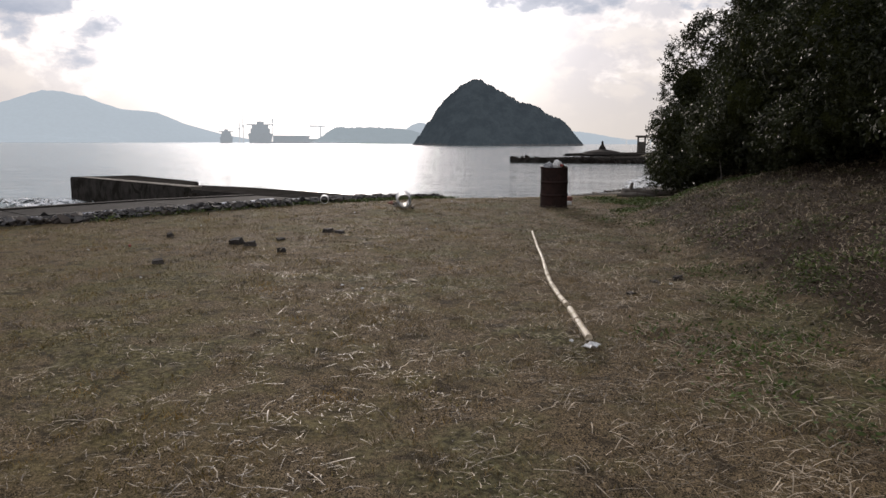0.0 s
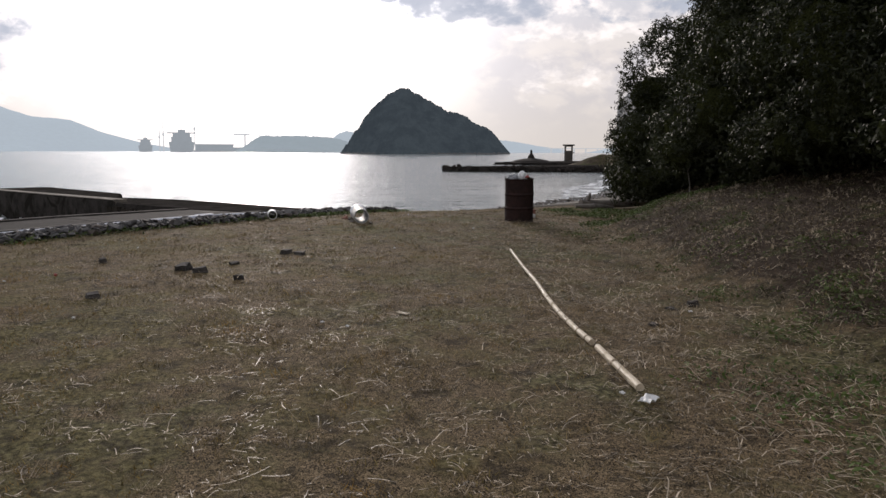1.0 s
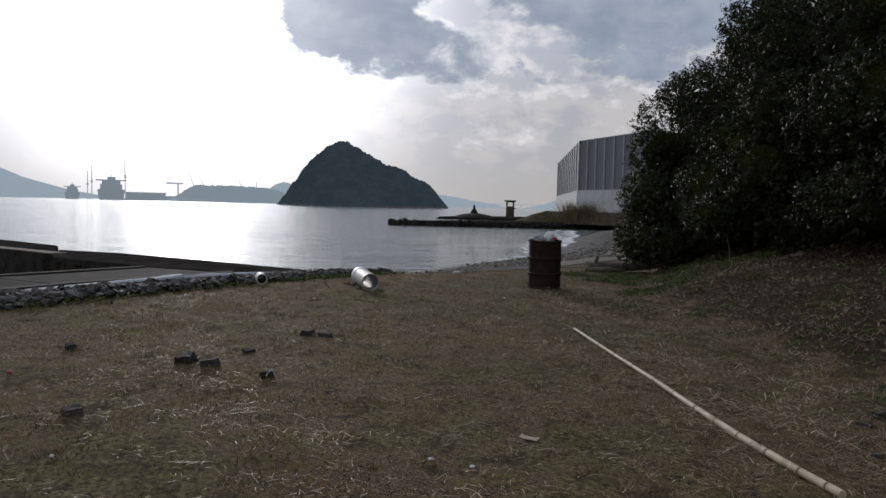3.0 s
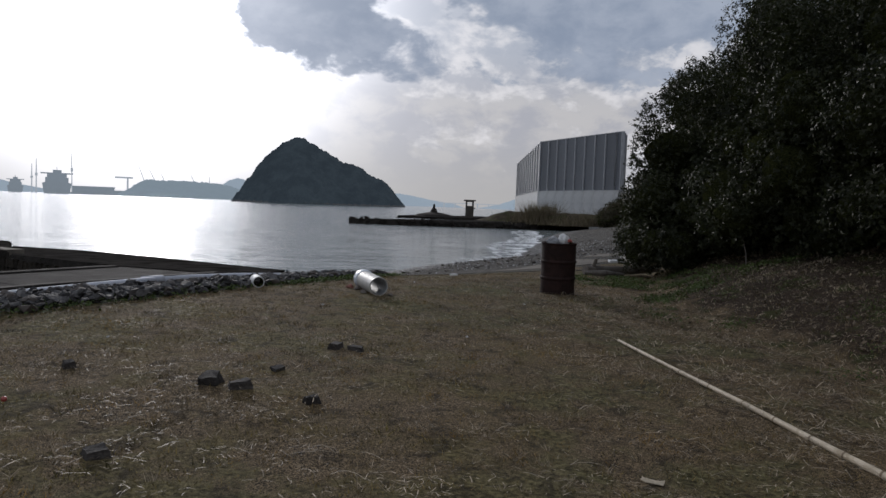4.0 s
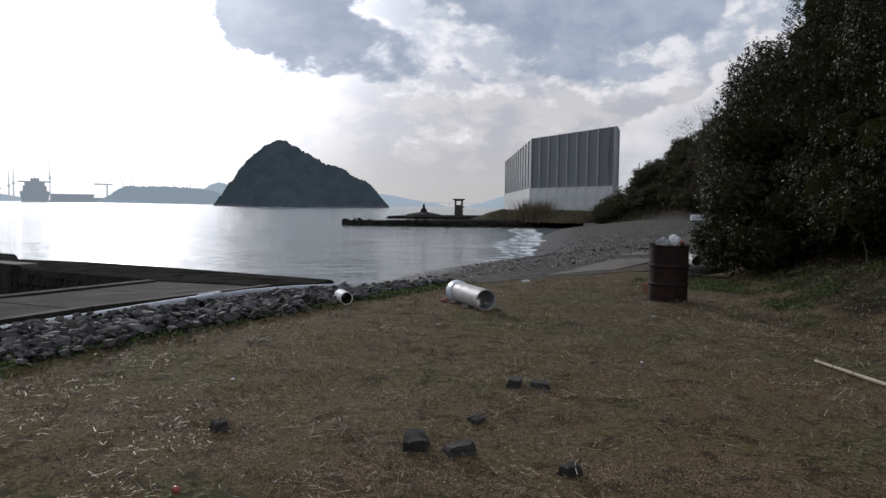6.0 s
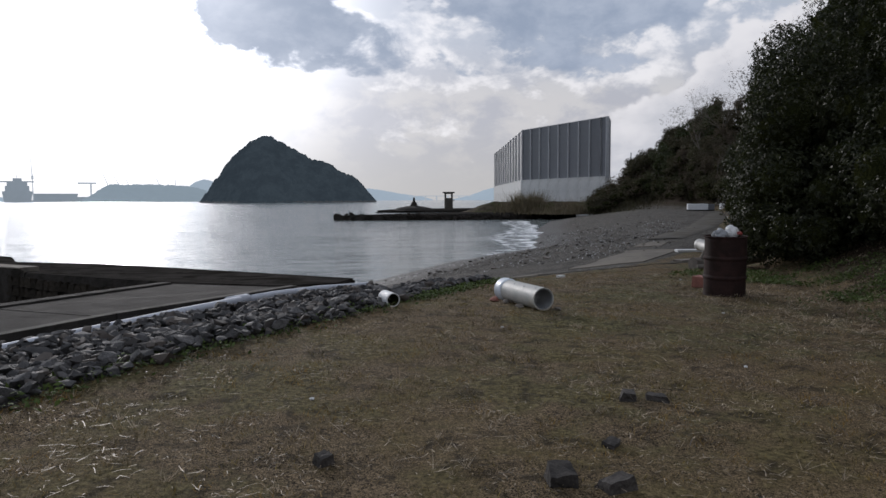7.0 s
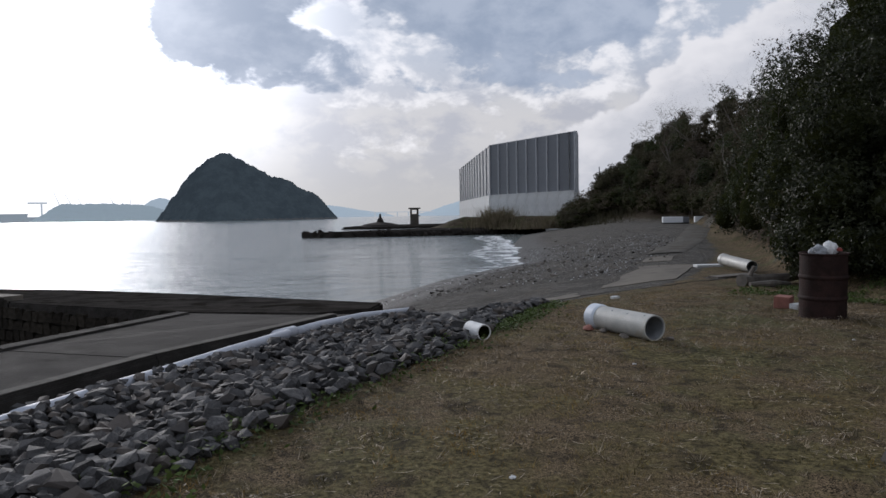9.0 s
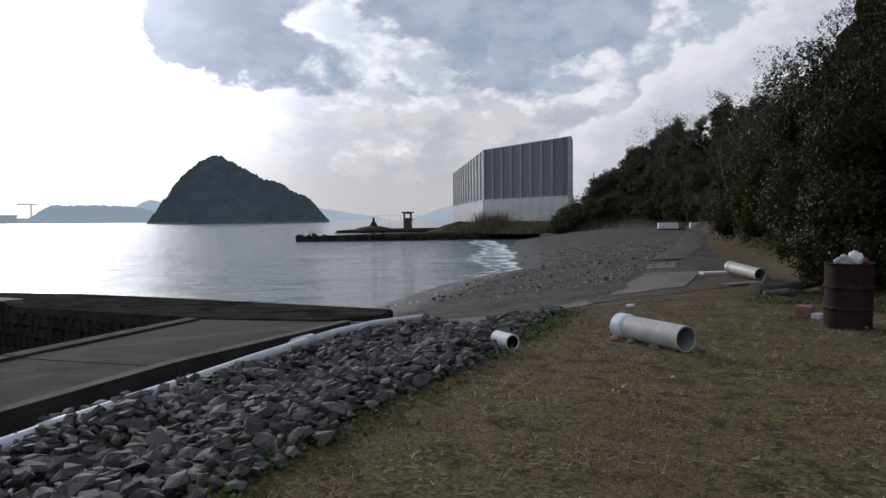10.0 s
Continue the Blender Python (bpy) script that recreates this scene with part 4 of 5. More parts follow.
# ---- pipes lying about ----
def open_pipe(name, a, b, r, mat, label, band=None, inside=PVC_SHADE):
    a, b = Vector(a), Vector(b)
    q = (b - a).to_track_quat("Z", "Y").to_matrix().to_4x4()
    thing = base_of(name, Matrix.Translation(a) @ q, label, "pipe")
    long = (b - a).length
    wall_part = part("pipe_wall", lathe([(r, 0), (r, long), (r - 0.012, long), (r - 0.012, long - 0.02), (r - 0.014, 0)], 36, closed=True), mat, thing, smooth=False)
    # separate inner skin whose dark colour stands in for the pipe's inner shade
    part("shade_lining", lathe([(r - 0.015, 0.01), (r - 0.013, long - 0.012), (r - 0.022, long - 0.012), (r - 0.024, 0.01)], 36, closed=True), inside, wall_part, "inside of the pipe, darkened in colour for shade")
    if band:
        part("socket", lathe([(r + 0.004, 0.0), (r + 0.016, 0.01), (r + 0.016, 0.16), (r + 0.004, 0.20), (r + 0.002, 0.20), (r - 0.002, 0.0)], 36, closed=True), band, thing, "pale blue socket end")
        rng = random.Random(3)
        for k in range(6):
            ang = 1.2 + 0.12 * rng.uniform(-1, 1) + (k % 2) * 0.9
            z = 0.35 + 0.15 * k
            # dark discs on the wall stand for the shaded depth of holes
            hole = lathe([(0.014, 0.0), (0.010, 0.004)], 10)
            hole.transform(pose(0, 0, z) @ pose(0, 0, 0, 0, 0, math.degrees(ang)) @ pose(r, 0, 0, 0, 90, 0))
            part("bolt_hole", hole, PVC_SHADE, wall_part)
    return thing


z0 = on_ground(-1.3, 16.8)
open_pipe("plastic_pipe", (-1.36, 17.44, z0 + 0.155), (-1.24, 16.24, z0 + 0.155), 0.155, PVC, "wide grey plastic pipe with pale blue socket on grass", PVC_BLUE)
# white offcut: its opening is blackened by colour to stand for shade
open_pipe("pipe_offcut", (-3.21, 17.22, on_ground(-3.21, 17.22) + 0.11), (-3.15, 16.90, on_ground(-3.15, 16.90) + 0.092), 0.095, WHITE_PLASTIC, inside=CORE, label="short white plastic pipe offcut beside the stones")
zc = on_ground(8.5, 26.5)
open_pipe("plastic_pipe", (8.62, 27.0, zc + 0.30), (8.2, 25.3, zc + 0.20), 0.165, PVC, "grey plastic pipe lying by the bushes", PVC)

for k, (x, y, size) in enumerate([(-1.62, 17.15, 0.20), (-1.50, 16.95, 0.15), (-1.45, 16.55, 0.16), (-1.05, 16.2, 0.12)]):
    ob = obj("clod", stone_bm(820 + k, 0.6, 0.2), BRICK if k == 0 else DRIFTWOOD)
    ob.matrix_basis = pose(x, y, on_ground(x, y) + size * 0.16, 0, 0, 50 * k) @ Matrix.Diagonal((size, size, size, 1))
    tagged(ob, "brown stone wedged beside the plastic pipe", "stone", "stones by the pipe")

# brick, log, boards near the drum
def slab_thing(name, at, size, turn, mat, label, category, tilt=0.0, bevel=0.01):
    ob = obj(name, box(-size[0] / 2, size[0] / 2, -size[1] / 2, size[1] / 2, 0, size[2], bevel), mat)
    ob.matrix_basis = pose(*at, tilt, 0, turn)
    return tagged(ob, label, category)


slab_thing("brick", (2.62, 18.3, on_ground(2.62, 18.3) - 0.01), (0.34, 0.24, 0.20), 35, BRICK, "worn red brick block on the grass", "brick", 3, 0.02)
slab_thing("carton", (2.66, 18.05, on_ground(2.66, 18.05)), (0.20, 0.14, 0.09), 10, WHITE_PLASTIC, "small white carton beside the drum", "carton")
slab_thing("board", (6.7, 24.3, on_ground(6.7, 24.3)), (1.5, 0.32, 0.06), 12, DRIFTWOOD, "weathered grey board lying on the grass", "board", 2)
slab_thing("board", (9.2, 28.4, on_ground(9.2, 28.4)), (0.9, 0.3, 0.08), -10, WHITE_PLASTIC, "white board lying by the path", "board", 2)
slab_thing("foam_block", (1.2, 21.05, on_ground(1.2, 21.05)), (0.17, 0.10, 0.05), 20, WHITE_PLASTIC, "white foam block at the lawn edge", "block")
bm = tube([(4.9, 21.9, on_ground(4.9, 21.9) + 0.12), (5.5, 22.0, on_ground(5.5, 22.0) + 0.13), (6.3, 22.05, on_ground(6.3, 22.05) + 0.12), (7.2, 22.3, on_ground(7.2, 22.3) + 0.10)], [0.15, 0.12, 0.10, 0.06], 12)
tube([(5.1, 21.95, on_ground(5.1, 21.95) + 0.1), (5.15, 21.8, on_ground(5.1, 21.9) + 0.45)], [0.07, 0.04], 8, bm)
for v in bm.verts:
    v.co += Vector((0, 0, 0.03 * noise.noise(v.co * 9)))
tagged(obj("driftwood_log", bm, DRIFTWOOD), "grey weathered driftwood log at the lawn edge", "log")
bm = tube([(4.6, 21.3, on_ground(4.6, 21.3) + 0.08), (5.1, 21.2, on_ground(5.1, 21.2) + 0.09), (5.7, 21.35, on_ground(5.7, 21.35) + 0.07)], [0.05, 0.08, 0.04], 8)
tagged(obj("driftwood_log", bm, DRIFTWOOD), "short dark driftwood piece beside the log", "log")

# worn concrete path along the top of the beach
left = [(12.3, 36.6), (16.5, 41.5), (21.1, 46.7), (27.0, 53.8), (32.8, 60.9), (35.2, 63.8), (37.0, 66.0)]
right = [(14.0, 36.0), (19.3, 42.0), (25.2, 48.7), (31.3, 56.0), (37.5, 63.3), (39.2, 65.3), (41.0, 67.5)]
vs, fs = [], []
for i in range(61):
    f = i / 60 * 6
    a, b = [np.array((np.interp(f, range(7), [q[0] for q in line]), np.interp(f, range(7), [q[1] for q in line]))) for line in (left, right)]
    for k in range(7):
        q = a + (b - a) * k / 6
        q = q + (b - a) * (0.05 * noise.noise(Vector((f * 1.7, k, 0)))) * (k in (0, 6))
        vs.append((q[0], q[1], on_ground(*q) + (0.01 if k in (0, 6) else 0.045)))
    if i:
        fs += [(7 * i - 7 + k, 7 * i - 6 + k, 7 * i + 1 + k, 7 * i + k) for k in range(6)]
tagged(sheet("path", vs, fs, PATHWAY), "worn grey concrete path along the top of the beach", "path", kind="structure")

# white guard boards at the far end of the path
for k, (x, y) in enumerate([(41.6, 74.4), (44.6, 73.0)]):
    block = base_of("guard_block", pose(x, y, 0.50, 0, 0, -24), "long white painted concrete guard block", "barrier block", "guard blocks")
    part("face", box(-1.35, 0.75, -0.25, 0.25, -0.2, 0.62, 0.04), PAINT_WHITE, block)
    # added blue-grey box: the block's shaded side put into colour
    part("end_section", box(0.77, 1.40, -0.22, 0.25, -0.2, 0.58, 0.04), PANEL, block, "blue-grey end, its colour standing in for the shaded side")
    part("base", box(-1.38, 1.38, -0.3, 0.3, -0.4, 0.0, 0.02), CONCRETE, block)

# ---- bamboo pole and scraps on the lawn ----
CANE = [(1.27, 12.74), (1.24, 12.2), (1.19, 11.2), (1.15, 10.1), (1.09, 9.2), (1.06, 8.5), (1.07, 7.8), (1.10, 7.3)]
slope, foot_z = np.polyfit([q[1] for q in CANE], [on_ground(*q) for q in CANE], 1)
cane = base_of("bamboo_pole", pose(0, 0, 0), "long pale bamboo pole lying on the lawn, split near one end", "bamboo pole")
pts, rad = [], []
for a, b in zip(CANE, CANE[1:]):
    for f in np.linspace(0, 1, 5)[:-1]:
        x, y = a[0] + (b[0] - a[0]) * f, a[1] + (b[1] - a[1]) * f
        pts.append((x, y, foot_z + slope * y + 0.022))
        rad.append(0.016 + 0.014 * (13.1 - y) / 6)
cane_part = part("cane", tube(pts, rad, 12), BAMBOO, cane)
for i in range(2, len(pts) - 1, 2):
    d = (Vector(pts[i + 1]) - Vector(pts[i])).normalized() * 0.010
    part("node_ring", tube([Vector(pts[i]) - d, Vector(pts[i]), Vector(pts[i]) + d], [rad[i] * 1.02, rad[i] * 1.18, rad[i] * 1.02], 12), BAMBOO_NODE, cane_part)
butt_part = part("butt", tube([(1.10, 7.27, foot_z + slope * 7.2 + 0.024), (1.10, 6.8, foot_z + slope * 6.8 + 0.026), (1.105, 6.22, foot_z + slope * 6.2 + 0.03)], [0.030, 0.031, 0.033], 12), BAMBOO, cane)
part("node_ring", tube([(1.10, 6.82, foot_z + slope * 6.8 + 0.028), (1.10, 6.80, foot_z + slope * 6.8 + 0.028), (1.10, 6.78, foot_z + slope * 6.8 + 0.028)], [0.031, 0.037, 0.031], 12), BAMBOO_NODE, butt_part)


def scrap(x, y, size, mat, label, category="litter", lift=0.01, seed=0, name="plastic_scrap"):
    bm = bmesh.new()
    bmesh.ops.create_grid(bm, x_segments=5, y_segments=4, size=0.5)
    for v in bm.verts:
        v.co = Vector((v.co.x * size[0], v.co.y * size[1], size[2] * (0.5 + noise.noise(v.co * 4 + Vector((seed, x, y))))))
    made = bmesh.ops.solidify(bm, geom=bm.faces[:], thickness=0.006)
    ob = obj(name, bm, mat)
    ob.matrix_basis = pose(x, y, on_ground(x, y) + lift, 0, 0, seed * 47)
    return tagged(ob, label, category)


scrap(1.08, 5.98, (0.16, 0.09, 0.05), WHITE_PLASTIC, "crumpled clear plastic wrapper beside the bamboo pole", seed=1)
scrap(0.94, 6.12, (0.04, 0.03, 0.02), WHITE_PLASTIC, "tiny white scrap on the lawn", seed=2)
scrap(-0.56, 8.6, (0.14, 0.06, 0.02), BAMBOO, "flat pale scrap on the lawn", seed=3)
for k, (x, y) in enumerate([(-1.35, 8.2), (-1.10, 8.05), (-3.76, 8.4), (-5.3, 10.2), (2.5, 8.6), (-0.6, 13.0), (-4.6, 12.8), (-2.2, 15.2), (1.0, 15.5), (-0.2, 18.6), (3.0, 19.5)]):
    scrap(x, y, (0.036, 0.026, 0.015), WHITE_PLASTIC, "tiny white scrap on the lawn", seed=4 + k)
cap = obj("bottle_cap", lathe([(0.019, 0.0), (0.021, 0.005), (0.020, 0.021), (0.014, 0.025)], 18), RED)
cap.matrix_basis = pose(-4.81, 10.44, on_ground(-4.81, 10.44) + 0.03, 25, 10, 0)
tagged(cap, "small red plastic cap on the lawn", "bottle cap")

# dark stones on the lawn
for k, (x, y, wide, deep, high, turn) in enumerate([(-3.92, 9.30, 0.18, 0.16, 0.10, 20), (-3.40, 10.95, 0.25, 0.20, 0.135, 75), (-3.16, 10.78, 0.25, 0.18, 0.12, 12), (-2.84, 11.42, 0.16, 0.12, 0.07, 40), (-2.57, 10.36, 0.16, 0.13, 0.11, 15), (-2.24, 12.27, 0.21, 0.15, 0.10, 60), (-2.04, 12.20, 0.22, 0.15, 0.09, 150), (-4.65, 11.52, 0.13, 0.12, 0.12, 30), (2.7, 9.0, 0.16, 0.13, 0.08, 0), (1.9, 8.1, 0.14, 0.10, 0.05, 45), (2.35, 8.75, 0.18, 0.12, 0.06, 100)]):
    ob = obj("rock", block_bm(700 + k, (wide * 0.82, deep * 0.8, high * 0.85)), LAWN_ROCK)
    ob.matrix_basis = pose(x, y, on_ground(x, y) - 0.02, 4, -5, turn)
    tagged(ob, "dark blocky broken rock lying on the dry lawn", "rock", "rocks on the lawn")

# ---- foliage ----
def leaf_cloud(rng, centres, count, size, mat, name, parent, hang=0.3, loose=1.0, sprig=0):
    """Leaves over lumpy crowns; centres: rows of x, y, z, rx, ry, rz."""
    c = np.array(centres, float)
    wanted = count
    count = count * 2 if sprig else count
    weight = (c[:, 3] * c[:, 4] + c[:, 4] * c[:, 5] + c[:, 3] * c[:, 5])
    pick = rng.choice(len(c), count, p=weight / weight.sum())
    d = rng.normal(size=(count, 3))
    d /= np.linalg.norm(d, axis=1)[:, None]
    r = 1.0 - np.abs(rng.normal(0, 0.13 * loose, count)).clip(0, 0.9) + rng.exponential(0.055 * loose, count)
    if sprig:
        # leaves stand in sprigs along short twigs
        first = np.arange(count) // sprig * sprig
        pick, d, r = pick[first], d[first], r[first]
        out = d + rng.normal(0, 0.45, (count, 3))[first] + np.array([0, 0, 0.35])
        out /= np.linalg.norm(out, axis=1)[:, None]
        along = (np.arange(count) % sprig) / sprig * rng.uniform(2.5, 5.5, count)[first] * size
        p = c[pick, :3] + d * c[pick, 3:6] * r[:, None] + out * along[:, None] + rng.normal(0, size * 0.55, (count, 3))
        # none deep inside another lump
        far = np.full(count, 9.0)
        for row in c:
            far = np.minimum(far, (((p - row[:3]) / row[3:6]) ** 2).sum(1))
        outer = np.nonzero(far > 0.5)[0][:wanted]
        p, d, count = p[outer], d[outer], len(outer)
    else:
        p = c[pick, :3] + d * c[pick, 3:6] * r[:, None]
    normal = d + rng.normal(0, 0.75, (count, 3)) + np.array([0, 0, hang])
    normal /= np.linalg.norm(normal, axis=1)[:, None]
    a = np.cross(normal, rng.normal(size=(count, 3)))
    a /= np.linalg.norm(a, axis=1)[:, None]
    b = np.cross(normal, a)
    s = size * rng.uniform(0.6, 1.35, count)[:, None]
    bend = normal * s * 0.18
    quad = np.stack([p - a * s, p - b * s * 0.42 + bend, p + a * s, p + b * s * 0.42 + bend], 1).reshape(-1, 3)
    data = bpy.data.meshes.new(name)
    data.vertices.add(count * 4)
    data.vertices.foreach_set("co", quad.ravel().astype(np.float32))
    data.loops.add(count * 4)
    data.loops.foreach_set("vertex_index", np.arange(count * 4, dtype=np.int32))
    data.polygons.add(count)
    data.polygons.foreach_set("loop_start", np.arange(0, count * 4, 4, dtype=np.int32))
    data.update()
    data.validate()
    data.materials.append(mat)
    ob = new(name, data)
    ob.parent = parent
    return ob


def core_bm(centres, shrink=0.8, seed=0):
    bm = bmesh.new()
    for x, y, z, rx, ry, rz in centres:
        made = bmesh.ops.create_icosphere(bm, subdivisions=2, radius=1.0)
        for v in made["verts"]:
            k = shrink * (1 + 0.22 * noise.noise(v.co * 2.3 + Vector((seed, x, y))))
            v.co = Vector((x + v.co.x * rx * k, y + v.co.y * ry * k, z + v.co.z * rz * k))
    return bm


def branch(bm, start, way, length, radius, rng, depth):
    pts, rad = [Vector(start)], [radius]
    d = Vector(way).normalized()
    for i in range(4):
        d = (d + Vector((rng.uniform(-.25, .25), rng.uniform(-.25, .25), rng.uniform(-.12, .2)))).normalized()
        pts.append(pts[-1] + d * length / 4)
        rad.append(radius * (1 - 0.2 * (i + 1)))
    tube(pts, rad, 6 if radius > 0.03 else 4, bm)
    if depth:
        for i in range(rng.randint(3, 4)):
            k = rng.randint(2, 4)
            out = Vector((rng.uniform(-1, 1), rng.uniform(-1, 1), rng.uniform(0.1, 0.9)))
            branch(bm, pts[k], d * 0.6 + out, length * rng.uniform(0.5, 0.7), rad[k] * 0.7, rng, depth - 1)


def shrub(name, seed, lumps, leaves, size, mat, label, category, group="", trunk=True, at=(0, 0)):
    """A bushy tree: trunk and limbs, an added dark mass that paints in the inner shade, and a crown of leaves. lumps:
    (x, y, z, rx, ry, rz) from its foot.
    """
    rng = np.random.default_rng(seed)
    r2 = random.Random(seed)
    foot = base_of(name, pose(*at, on_ground(*at) - 0.05), label, category, group)
    bm = bmesh.new()
    top = max(l[2] for l in lumps)
    branch(bm, (0, 0, -0.3), (0.05, 0.02, 1), top * 0.6, 0.05 + top * 0.018, r2, 2)
    part("trunk", bm, BARK, foot)
    # added filler: the shade inside the bush put into its dark colour
    part("inner_shade_mass", core_bm([l for l in lumps if l[2] < 0.8 * top], 0.72 if mat is LEAF_DARK else 0.62, seed), CORE, foot)
    leaf_cloud(rng, lumps, leaves, size, mat, "crown", foot, loose=1.0 if mat is LEAF_DARK else 2.0, sprig=8 if mat is LEAF_DARK else 0)
    return foot


def lumps_for(rng, w, d, h, n, low=0.2):
    out = []
    for _ in range(n):
        a, f = rng.uniform(0, 2 * math.pi), rng.uniform(0, 1)
        z = h * (low + (0.92 - low) * f)
        spread = (1 - 0.5 * f) * rng.uniform(0.75, 1.25)
        r = rng.uniform(0.17, 0.31)
        out.append((math.cos(a) * w * spread * 0.55, math.sin(a) * d * spread * 0.55, z, w * r * 1.2, d * r * 1.2, h * r * 0.62))
    return out


def skirt(rng, w):
    """Low lumps that close the foot of a bush."""
    return [(math.cos(a) * w * 0.62, math.sin(a) * w * 0.62, rng.uniform(0.1, 0.6), w * 0.24, w * 0.24, 0.5) for a in [rng.uniform(0, 6.28) for _ in range(12)]]


def ragged(rng, w, h):
    """Many small uneven lumps, thinning upward."""
    out = []
    for _ in range(30):
        a, f = rng.uniform(0, 2 * math.pi), rng.uniform(0, 1) ** 0.9
        s = rng.uniform(0.1, 0.62) * (1.1 - 0.6 * f) * w
        r = rng.uniform(0.13, 0.27) * w
        out.append((math.cos(a) * s, math.sin(a) * s, h * (0.1 + 0.9 * f), r, r, r * rng.uniform(0.6, 1.0)))
    return out


# big dark evergreen bushes on the bank
r0 = random.Random(5)
for k, (x, y, wide, high) in enumerate([(8.6, 11.0, 3.0, 5.4), (8.2, 14.0, 2.9, 5.4), (7.6, 17.0, 2.7, 5.0), (7.4, 20.3, 2.5, 4.15), (9.8, 23.4, 2.6, 5.3), (11.5, 17.5, 3.6, 7.0), (11.5, 12.5, 3.6, 7.5), (9.2, 7.5, 3.0, 6.0), (13.6, 24.6, 3.6, 7.8), (9.2, 18.6, 2.6, 6.0), (10.2, 21.2, 2.7, 5.6), (9.0, 15.6, 2.6, 6.3)]):
    shrub("evergreen_bush", 20 + k, lumps_for(r0, wide, wide, high, 34, 0.06) + skirt(r0, wide), 76000 if k < 5 else 44000, 0.043, LEAF_DARK,
          "dense dark evergreen bush with glossy leaves on the bank", "bush", "bushes on the bank", at=(x, y))

for k, (x, y, wide, high) in enumerate([(12.6, 27.4, 2.3, 5.8), (15.0, 30.6, 2.4, 6.2), (17.8, 34.0, 2.4, 6.4), (20.8, 38.4, 2.5, 6.2), (23.8, 42.6, 2.5, 5.2), (16.8, 28.0, 2.8, 7.6), (20.0, 32.6, 2.8, 7.4)]):
    shrub("hillside_bush", 40 + k, lumps_for(r0, wide, wide, high, 22, 0.05), 13000, 0.06, LEAF_MID if k % 2 else LEAF_DARK,
          "dark green leafy bush at the foot of the hill", "bush", "bushes below the hill", at=(x, y))

# dead pale branches that show through the front of the bushes
def dead_branch(at, way, long, seed):
    r6 = random.Random(seed)
    bm = bmesh.new()
    branch(bm, (0, 0, -0.1), way, long, 0.017, r6, 2)
    ob = obj("dead_branch", bm, PALE_TWIG)
    ob.matrix_basis = pose(*at, on_ground(*at))
    tagged(ob, "thin pale dead branch in front of the dark bushes", "branch", "dead branches")


for k, (x, y, way, long) in enumerate([(6.0, 16.9, (-0.1, -0.05, 1), 1.25), (6.6, 15.5, (0.3, -0.05, 1), 1.1)]):
    dead_branch((x, y), way, long, 500 + k)

# wooded hillside beyond
protos = []
for k, (mat, label, high) in enumerate([(LEAF_FAR, "dull green hillside tree with a ragged crown", 5.0), (LEAF_MID, "green hillside tree with a dense crown", 5.5), (LEAF_BROWN, "brown half-bare hillside tree", 4.6)]):
    protos.append((k, mat, label, high))
made = {}
r1 = random.Random(9)
for i in range(140):
    f = r1.uniform(0, 1) ** 0.75
    inland = r1.uniform(0.5, 15) if i % 3 else r1.uniform(0.3, 4)
    y = 27.5 + 92 * f
    line_x = float(np.interp(y, [p[1] for p in TOE], [p[0] for p in TOE]))
    x = line_x + 1.2 + inland
    k = r1.choices([0, 1, 2], [4, 2, 4])[0]
    size = r1.uniform(0.65, 1.1) + 0.35 * f
    m = pose(x, y, on_ground(x, y) - 0.2, 0, 0, r1.uniform(0, 360)) @ Matrix.Diagonal([size] * 3 + [1])
    if k not in made:
        _, mat, label, high = protos[k]
        made[k] = shrub("hillside_tree", 60 + k, ragged(random.Random(70 + k), 2.6, high), 4200, 0.10, mat, label, "tree", "hillside trees", at=(x, y))
        continue
    copy_thing(made[k], m).matrix_basis = m


low = []
for k, (mat, label) in enumerate([(LEAF_FAR, "low dull green shrub at the foot of the hill"), (LEAF_BROWN, "low brown shrub at the foot of the hill"), (LEAF_MID, "low green shrub at the foot of the hill")]):
    r5 = random.Random(90 + k)
    lumps = [(r5.uniform(-0.9, 0.9), r5.uniform(-0.9, 0.9), r5.uniform(0.1, 1.5), r5.uniform(0.3, 0.6), r5.uniform(0.3, 0.6), r5.uniform(0.3, 0.5)) for _ in range(16)]
    y = 23.5 + k
    x = float(np.interp(y, [p[1] for p in TOE], [p[0] for p in TOE])) + 1.2
    low.append(shrub("hillside_shrub", 95 + k, lumps, 1900, 0.07, mat, label, "shrub", "hillside shrubs", at=(x, y)))
for i in range(92):
    y = 24.5 + 90 * (i / 91) ** 1.5 + r1.uniform(-0.5, 0.5)
    x = float(np.interp(y, [p[1] for p in TOE], [p[0] for p in TOE])) + r1.uniform(1.4, 3.2)
    size = r1.uniform(0.6, 1.05) * (1 + 0.9 * i / 91)
    m = pose(x, y, on_ground(x, y) - 0.1, 0, 0, r1.uniform(0, 360)) @ Matrix.Diagonal([size * 1.15, size * 1.15, size, 1])
    copy_thing(r1.choices(low, [4, 4, 1])[0], m).matrix_basis = m
# scrub that climbs over the end of the barrier's base
for i in range(16):
    f = i / 15
    x, y = 47.5 + 9 * f + r1.uniform(-1, 1), 110.5 + 6.5 * f + r1.uniform(-1.5, 1.5)
    size = 1.1 + 1.9 * f * r1.uniform(0.7, 1.2)
    m = pose(x, y, on_ground(x, y) - 0.1, 0, 0, r1.uniform(0, 360)) @ Matrix.Diagonal([size * 1.2, size * 1.2, size, 1])
    copy_thing(low[i % 2], m).matrix_basis = m


